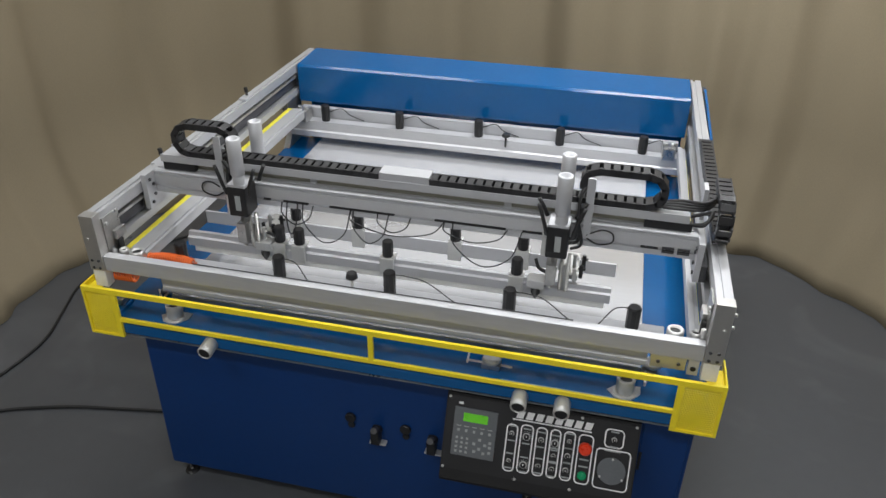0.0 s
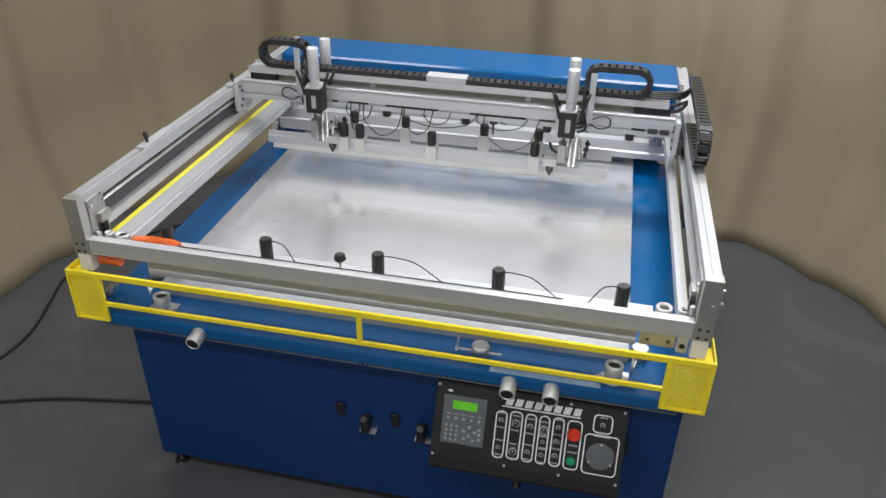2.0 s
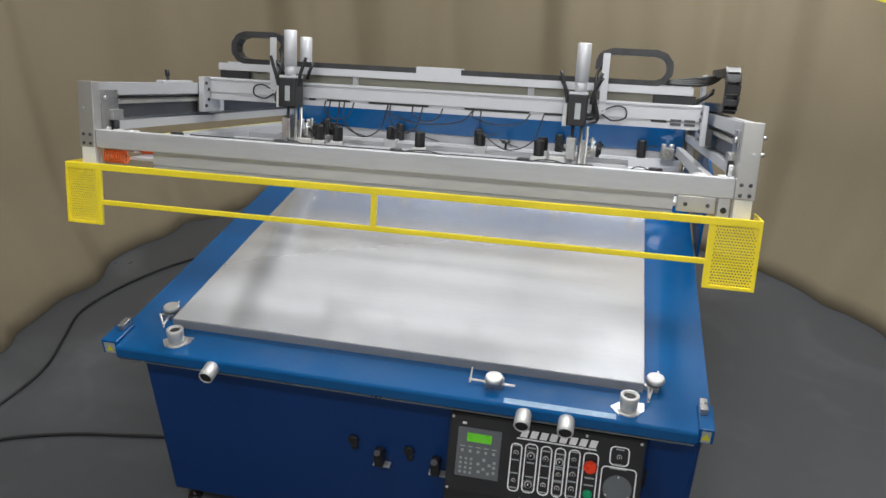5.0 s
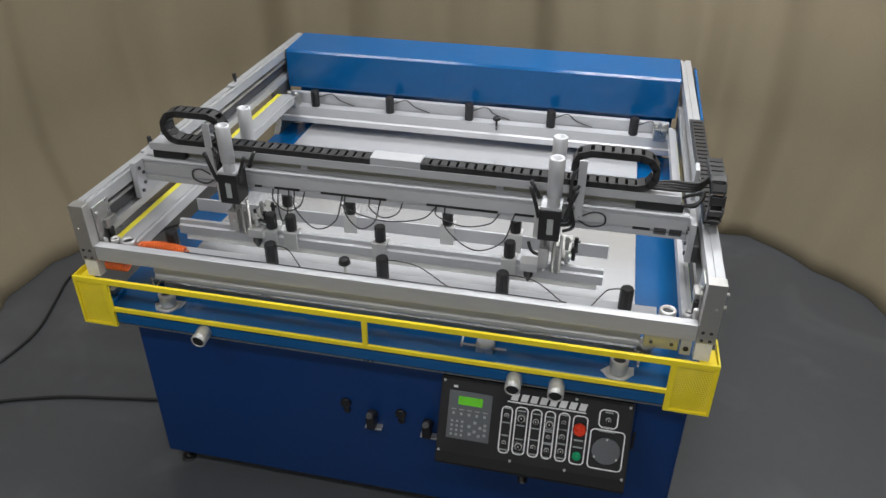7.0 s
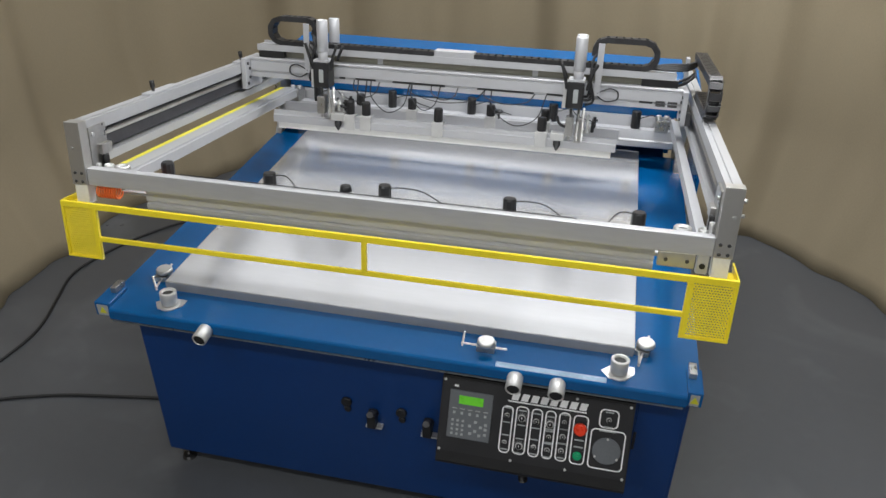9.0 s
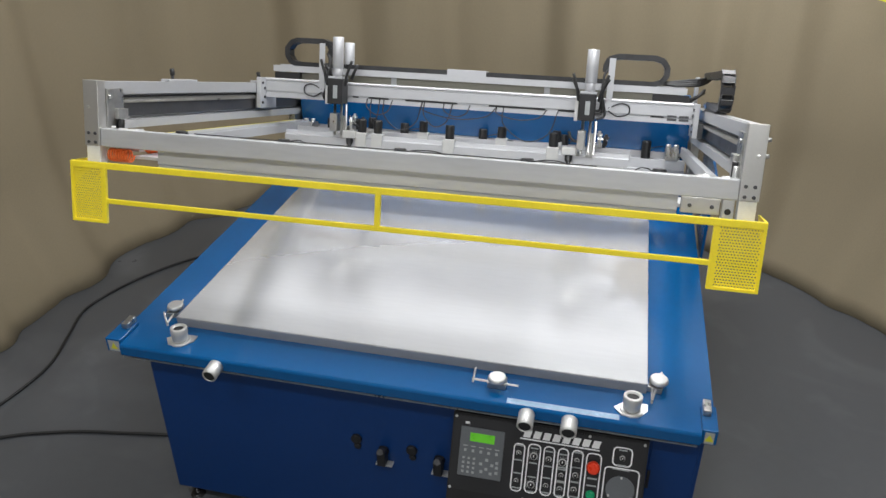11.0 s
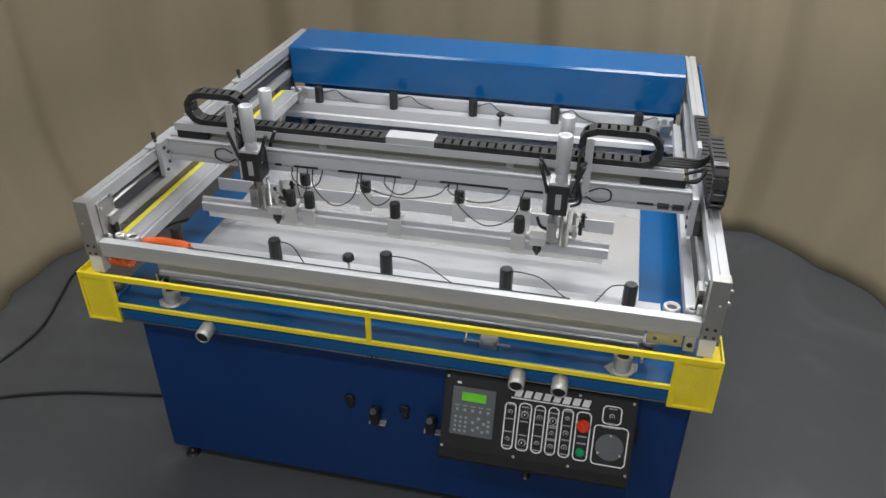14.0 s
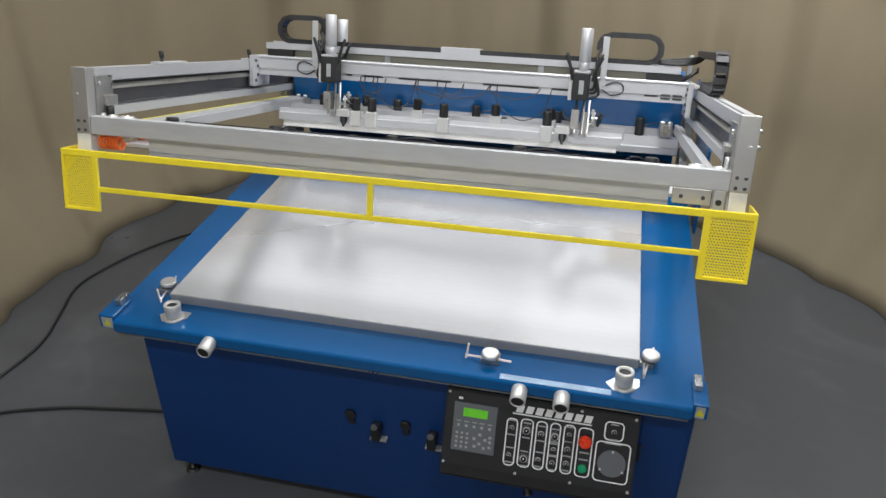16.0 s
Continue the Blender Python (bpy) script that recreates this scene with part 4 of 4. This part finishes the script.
        cyl(bm, (hx - 0.012 * (s < 0), 0.335, 1.265), (hx - 0.012 * (s < 0), 0.335, 1.420), 0.0245, 28, bevel=0.002, hollow=0.017)
        part("lift_cylinder", bm, ALU, c, "round aluminium air cylinder")
        bm = B()
        box(bm, hx - 0.055, hx + 0.03, 0.296, 0.37, 1.2, 1.266, 0.002)
        part("cylinder_foot", bm, STEEL, c)
        bm = B()
        px = hx - 0.092 if s < 0 else hx + 0.086
        box(bm, px - 0.013, px + 0.013, 0.190, 0.196, 1.235, 1.407, 0.001)
        box(bm, px - 0.013, px + 0.013, 0.196, 0.2095, 1.19, 1.24)
        part("chain_post", bm, ALU, c, "upright aluminium chain post")
        for dx, lean in ((-0.038, -0.03), (0.046, 0.032)):
            bm = B()
            tube(bm, curve([(hx + dx, 0.125, 1.225), (hx + dx + lean * 0.3, 0.116, 1.27), (hx + dx + lean, 0.118, 1.335)], 5), 0.0065, 8)
            part("motor_lead", bm, RUBBER, c, "short black motor lead")
        # cords from the chain to the motor
        for k in range(3):
            o = k * 0.011
            bm = B()
            tube(bm, curve([(px - s * 0.012, 0.25 - o, 1.385 - o), (px - s * 0.03, 0.23 - o, 1.33), (px - s * 0.03, 0.203 - o, 1.25), (px - s * 0.012 * (1 + k), 0.19, 1.17 + 0.01 * k),
                            (px - s * (0.045 + o), 0.18, 1.15 + 0.02 * k)], 7), 0.0055, 7)
            part("motor_cord", bm, RUBBER, c, "black motor cord")
        bm = B()
        tube(bm, curve([(px, 0.198, 1.20), (px + s * 0.05, 0.203, 1.222), (px + s * 0.085, 0.203, 1.212), (px + s * 0.085, 0.203, 1.18), (px + s * 0.04, 0.203, 1.168), (px, 0.199, 1.19)], 8), 0.003, 6)
        part("loose_loop", bm, RUBBER, c, "thin looped cord")
        for dx, q in ((-0.045, -1), (0.05, 1)):
            bm = B()
            tube(bm, [(hx + dx, 0.2, 1.255), (hx + dx + q * 0.012, 0.195, 1.285), (hx + dx + q * 0.03, 0.19, 1.32)], 0.007, 8)
            part("elbow_fitting", bm, BLACK, c)
        bm = B()
        box(bm, hx - 0.052, hx - 0.0365, 0.135, 0.2095, 1.14, 1.245, 0.002)
        part("motor_bracket", bm, NICKEL, c)
        # lower mechanism
        bm = B()
        box(bm, hx - 0.03, hx + 0.004, 0.14, 0.20, 1.02, 1.10, 0.003)
        part("slide_plate", bm, STEEL, c, "machined steel slide plate")
        bm = B()
        box(bm, hx + 0.012, hx + 0.04, 0.17, 0.186, 0.985, 1.09, 0.002)
        part("slide_plate", bm, STEEL, c)
        for dx in (-0.012, 0.02, 0.042):
            bm = B()
            cyl(bm, (hx + dx, 0.16, 1.0), (hx + dx, 0.16, 1.143), 0.006, 10)
            part("guide_pin", bm, STEEL, c)
        bm = B()
        box(bm, hx + 0.02, hx + 0.075, 0.19, 0.345, 1.025, 1.042, 0.003)
        part("blade_yoke", bm, STEEL, c)
        for dx, yy, z in ((0.065, 0.165, 1.065), (0.085, 0.2, 1.06), (0.06, 0.23, 1.08), (0.09, 0.26, 1.065)):
            bm = B()
            cyl(bm, (hx + dx, yy, z - 0.03), (hx + dx, yy, z + 0.02), 0.007, 10, bevel=0.001)
            cyl(bm, (hx + dx - 0.01, yy, z + 0.005), (hx + dx + 0.014, yy, z + 0.005), 0.005, 8)
            part("air_fitting", bm, CHROME if dx < 0.08 else BLACK, c, "small air fitting")
        fx = hx + (0.06 if s < 0 else -0.06)
        bm = B()
        cyl(bm, (fx, 0.165, 0.945), (fx, 0.165, 0.97), 0.003, 10, 0.016)
        cyl(bm, (fx, 0.165, 0.97), (fx, 0.165, 0.992), 0.016, 14)
        part("stop_cone", bm, BLACK, c)
        bm = B()
        box(bm, fx - 0.03, fx + 0.03, 0.15, 0.2, 0.992, 1.025, 0.003)
        part("stop_block", bm, NICKEL, c)
        bm = B()
        tube(bm, curve([(fx - 0.01, 0.19, 1.09), (fx + 0.005, 0.18, 1.06), (fx + 0.04, 0.18, 1.045)], 6), 0.006, 8)
        part("hose_stub", bm, BLACK, c)
    # squeegee and flood bars with clamps and knobs
    bm = B()
    extrude_x(bm, [(0.178, 0.955), (0.214, 0.955), (0.214, 1.002), (0.204, 1.008), (0.19, 1.008), (0.188, 0.992), (0.178, 0.988)], -0.848, 0.727)
    sq = part("squeegee_bar", bm, ALU, c, "long aluminium squeegee holder")
    bm = B()
    box(bm, -0.83, 0.71, 0.19, 0.199, 0.925, 0.956)
    part("squeegee_blade", bm, WHITE, sq)
    bm = B()
    box(bm, -0.855, 0.738, 0.336, 0.344, 0.965, 1.018, 0.002)
    fl = part("flood_bar", bm, ALU, c, "long aluminium flood bar")
    for x in (-0.474, -0.398, -0.061, 0.403):
        bm = B()
        box(bm, x - 0.026, x + 0.026, 0.168, 0.178, 0.95, 1.018, 0.003)
        box(bm, x - 0.026, x + 0.026, 0.1785, 0.22, 1.0085, 1.02, 0.003)
        part("bar_clamp", bm, NICKEL, sq, "pale clamp block")
        bm = B()
        knob(bm, x, 0.192, 1.02, 0.06, 0.0205)
        part("clamp_knob", bm, BLACK, sq, "ribbed black clamp knob")
    for x in (-0.474, -0.222, 0.152, 0.403):
        bm = B()
        box(bm, x - 0.026, x + 0.026, 0.326, 0.336, 0.95, 1.028, 0.003)
        box(bm, x - 0.026, x + 0.026, 0.3365, 0.375, 1.0185, 1.03, 0.003)
        part("bar_clamp", bm, NICKEL, fl, "pale clamp block")
        bm = B()
        knob(bm, x, 0.345, 1.03, 0.05, 0.0205)
        part("clamp_knob", bm, BLACK, fl, "ribbed black clamp knob")
    # drooping air lines under the beam
    for a, b, dip, yy in ((-0.46, -0.34, 0.05, 0.195), (-0.38, -0.20, 0.11, 0.195), (-0.20, 0.14, 0.045, 0.195), (-0.1, 0.02, 0.035, 0.2), (0.17, 0.41, 0.12, 0.195), (0.14, 0.36, 0.03, 0.195),
                          (-0.19, -0.06, 0.085, 0.19), (-0.44, -0.40, 0.09, 0.19)):
        bm = B()
        tube(bm, curve([(a, 0.2085, 1.173), (a + 0.03 * (b - a), yy, 1.16 - dip * 0.5), (a + 0.45 * (b - a), yy - 0.015, 1.155 - dip), (a + 0.85 * (b - a), yy, 1.16 - dip * 0.75), (b, 0.2085, 1.173)], 7), 0.0024, 6)
        part("air_line", bm, RUBBER, c, "thin dark drooping air line")
    for x0, x1 in ((-0.53, -0.505), (-0.455, -0.36), (-0.28, -0.04), (0.105, 0.353), (0.41, 0.48), (0.80, 0.855)):
        bm = B()
        box(bm, x0, x1, 0.2085, 0.2165, 1.1735, 1.1795)
        part("slot_strip", bm, RUBBER, c)
    # cable chains on the beam
    flat_chain(c, chain_path(-0.10, -0.812, -0.665, 1.3085, 0.054), (0.226, 0.282), "black plastic cable chain link")
    flat_chain(c, chain_path(0.082, 0.797, 0.612, 1.3085, 0.054), (0.226, 0.282), "black plastic cable chain link")
    bm = B()
    box(bm, -0.098, 0.08, 0.2285, 0.292, 1.2965, 1.325, 0.002)
    part("tray_bridge", bm, ALU, c)
    # cables to the side chain
    for k in range(4):
        bm = B()
        tube(bm, curve([(0.81, 0.24 + 0.008 * k, 1.314), (0.90, 0.245 + 0.008 * k, 1.31 + 0.006 * k), (0.98, 0.25, 1.315 + 0.008 * k), (1.02, 0.3, 1.33 + 0.006 * k), (1.045, 0.36, 1.35 + 0.003 * k)], 7), 0.0055, 7)
        part("motor_cord", bm, RUBBER, c, "black cable to the side chain")
    for k in range(2):
        bm = B()
        tube(bm, curve([(0.95, 0.28, 1.24), (0.985, 0.24 - 0.01 * k, 1.27), (1.01, 0.27, 1.285 + 0.012 * k), (0.99, 0.31, 1.27), (0.95, 0.32, 1.25)], 7), 0.006, 7)
        part("cable_loop", bm, RUBBER, c)
    bm = B()
    box(bm, 0.978, 0.992, 0.3255, 0.385, 1.2, 1.35, 0.001)
    part("chain_bracket", bm, ALU, c)
    return c


# ---- the travelling cable chain beside the arm ----
R_BEND, Z_RUN, Y_FIX, PITCH = 0.060, 1.236, 1.02, 0.034
N_LINKS = 33


def chain_length_point(d, yb):
    """Pose at a distance d from the fixed end, when the bend stands at yb."""
    low = Y_FIX - yb
    arc = math.pi * R_BEND
    if d < low:
        return Y_FIX - d, Z_RUN, 180.0
    if d < low + arc:
        a = (d - low) / R_BEND
        return yb - R_BEND * math.sin(a), Z_RUN + R_BEND - R_BEND * math.cos(a), 180.0 - math.degrees(a)
    return yb + (d - low - arc), Z_RUN + 2 * R_BEND, 0.0


def build_side_chain():
    root = thing("side_cable_chain", PIVOT, "black plastic cable chain looped beside the arm", "cable chain")
    bm = B()
    box(bm, 1.015, 1.0605, 0.72, 1.10, 1.2135, 1.2195, 0.001)
    part("chain_shelf", bm, DARK, root, "dark steel chain shelf")
    me = None
    links = []
    for i in range(N_LINKS):
        if me is None:
            bm = B()
            L = PITCH * 1.06
            for x0, x1 in ((1.080, 1.086), (1.122, 1.128)):
                box(bm, x0 - 1.104, x1 - 1.104, 0, L, -0.015, 0.015, 0.003)
            for z in (-0.0125, 0.0125):
                box(bm, -0.022, 0.022, L * 0.1, L * 0.78, z - 0.002, z + 0.002)
            me = bpy.data.meshes.new("chain_link")
            bm.to_mesh(me)
            bm.free()
            me.materials.append(CHAIN)
        o = new("chain_link", me)
        o.parent = root
        links.append(o)
    return root, links


HEAD = build_head()
CARRIAGE = build_carriage()
SIDE_CHAIN, LINKS = build_side_chain()

# ---- movement ----
# degrees by which the head is lifted
LIFT = [(0, 0), (1.8, 0), (1.9, 0.3), (2.0, 0.95), (2.1, 2.6), (2.2, 5.0), (2.3, 7.9), (2.4, 11.0), (2.5, 13.85), (2.6, 16.0), (2.7, 16.9), (2.9, 17.2), (3.7, 17.2), (5.7, 17.2),
        (5.9, 17.1), (6.0, 16.8), (6.1, 15.4), (6.2, 13.3), (6.3, 10.3), (6.4, 6.9), (6.5, 3.7), (6.6, 1.7), (6.7, 0.6), (6.8, 0.1), (6.9, 0), (8.5, 0), (8.6, 0.3), (8.7, 1.3), (8.8, 3.3),
        (8.9, 5.8), (9.0, 8.8), (9.1, 11.8), (9.2, 14.4), (9.3, 16.3), (9.4, 17.1), (9.6, 17.2), (12.5, 17.0), (12.7, 16.5), (12.8, 15.2), (12.9, 13.2), (13.0, 10.2), (13.1, 6.9), (13.2, 4.1),
        (13.3, 2.2), (13.4, 0.8), (13.5, 0.2), (13.6, 0), (15.2, 0), (15.3, 0.3), (15.4, 1.1), (15.5, 2.6), (15.6, 4.9), (15.7, 7.6), (15.8, 10.5), (15.9, 13.5), (16.0, 15.85)]
# metres by which the carriage has gone towards the rear
SLIDE = [(0, 0), (0.3, 0.01), (0.5, 0.13), (1.0, 0.49), (1.4, 0.80), (1.5, 0.85), (1.7, 0.865), (4.2, 0.865), (4.4, 0.80), (5.4, 0.10), (5.7, 0.0), (7.0, 0.0), (7.15, 0.06), (7.5, 0.335),
         (8.0, 0.705), (8.3, 0.84), (8.5, 0.865), (10.9, 0.865), (11.1, 0.80), (11.8, 0.38), (12.0, 0.26), (12.3, 0.06), (12.5, 0.0), (13.6, 0.0), (13.75, 0.02), (14.0, 0.145), (14.5, 0.50), (15.0, 0.81),
         (15.2, 0.86), (16.0, 0.865)]


def ease(rows, t):
    """A value between rows, gliding without overshoot."""
    ts = [r[0] for r in rows]
    vs = [r[1] for r in rows]
    i = max(0, min(len(ts) - 2, sum(1 for q in ts if q <= t) - 1))

    def slope(k):
        if k <= 0 or k >= len(ts) - 1:
            return 0.0
        a = (vs[k] - vs[k - 1]) / (ts[k] - ts[k - 1])
        b = (vs[k + 1] - vs[k]) / (ts[k + 1] - ts[k])
        return 0.0 if a * b <= 0 else 2 * a * b / (a + b)
    h = ts[i + 1] - ts[i]
    u = (t - ts[i]) / h
    return ((2 * u ** 3 - 3 * u * u + 1) * vs[i] + (u ** 3 - 2 * u * u + u) * h * slope(i)
            + (3 * u * u - 2 * u ** 3) * vs[i + 1] + (u ** 3 - u * u) * h * slope(i + 1))


def lifted(t):
    return Matrix.Translation(PIVOT) @ pose(0, 0, 0, -0.995 * ease(LIFT, t)) @ pose(0, 0, 0, 0, -0.029 * ease(LIFT, t)) @ Matrix.Translation(-Vector(PIVOT))


def motions():
    times = [i / 10 for i in range(161)]
    at_pivot = Matrix.Translation(PIVOT)
    walk(HEAD, [(t, lifted(t) @ at_pivot) for t in times])
    walk(SIDE_CHAIN, [(t, lifted(t) @ at_pivot) for t in times])
    base = Vector(CARRIAGE["base"])
    walk(CARRIAGE, [(t, lifted(t) @ Matrix.Translation(base + Vector((0, ease(SLIDE, t), 0)))) for t in times])
    for i, o in enumerate(LINKS):
        rows = []
        for t in times[::2]:
            y, z, a = chain_length_point(i * PITCH, 0.24 + 0.5 * ease(SLIDE, t))
            rows.append((t, pose(1.038 - PIVOT[0], y - PIVOT[1], z - PIVOT[2], a)))
        walk(o, rows)


motions()
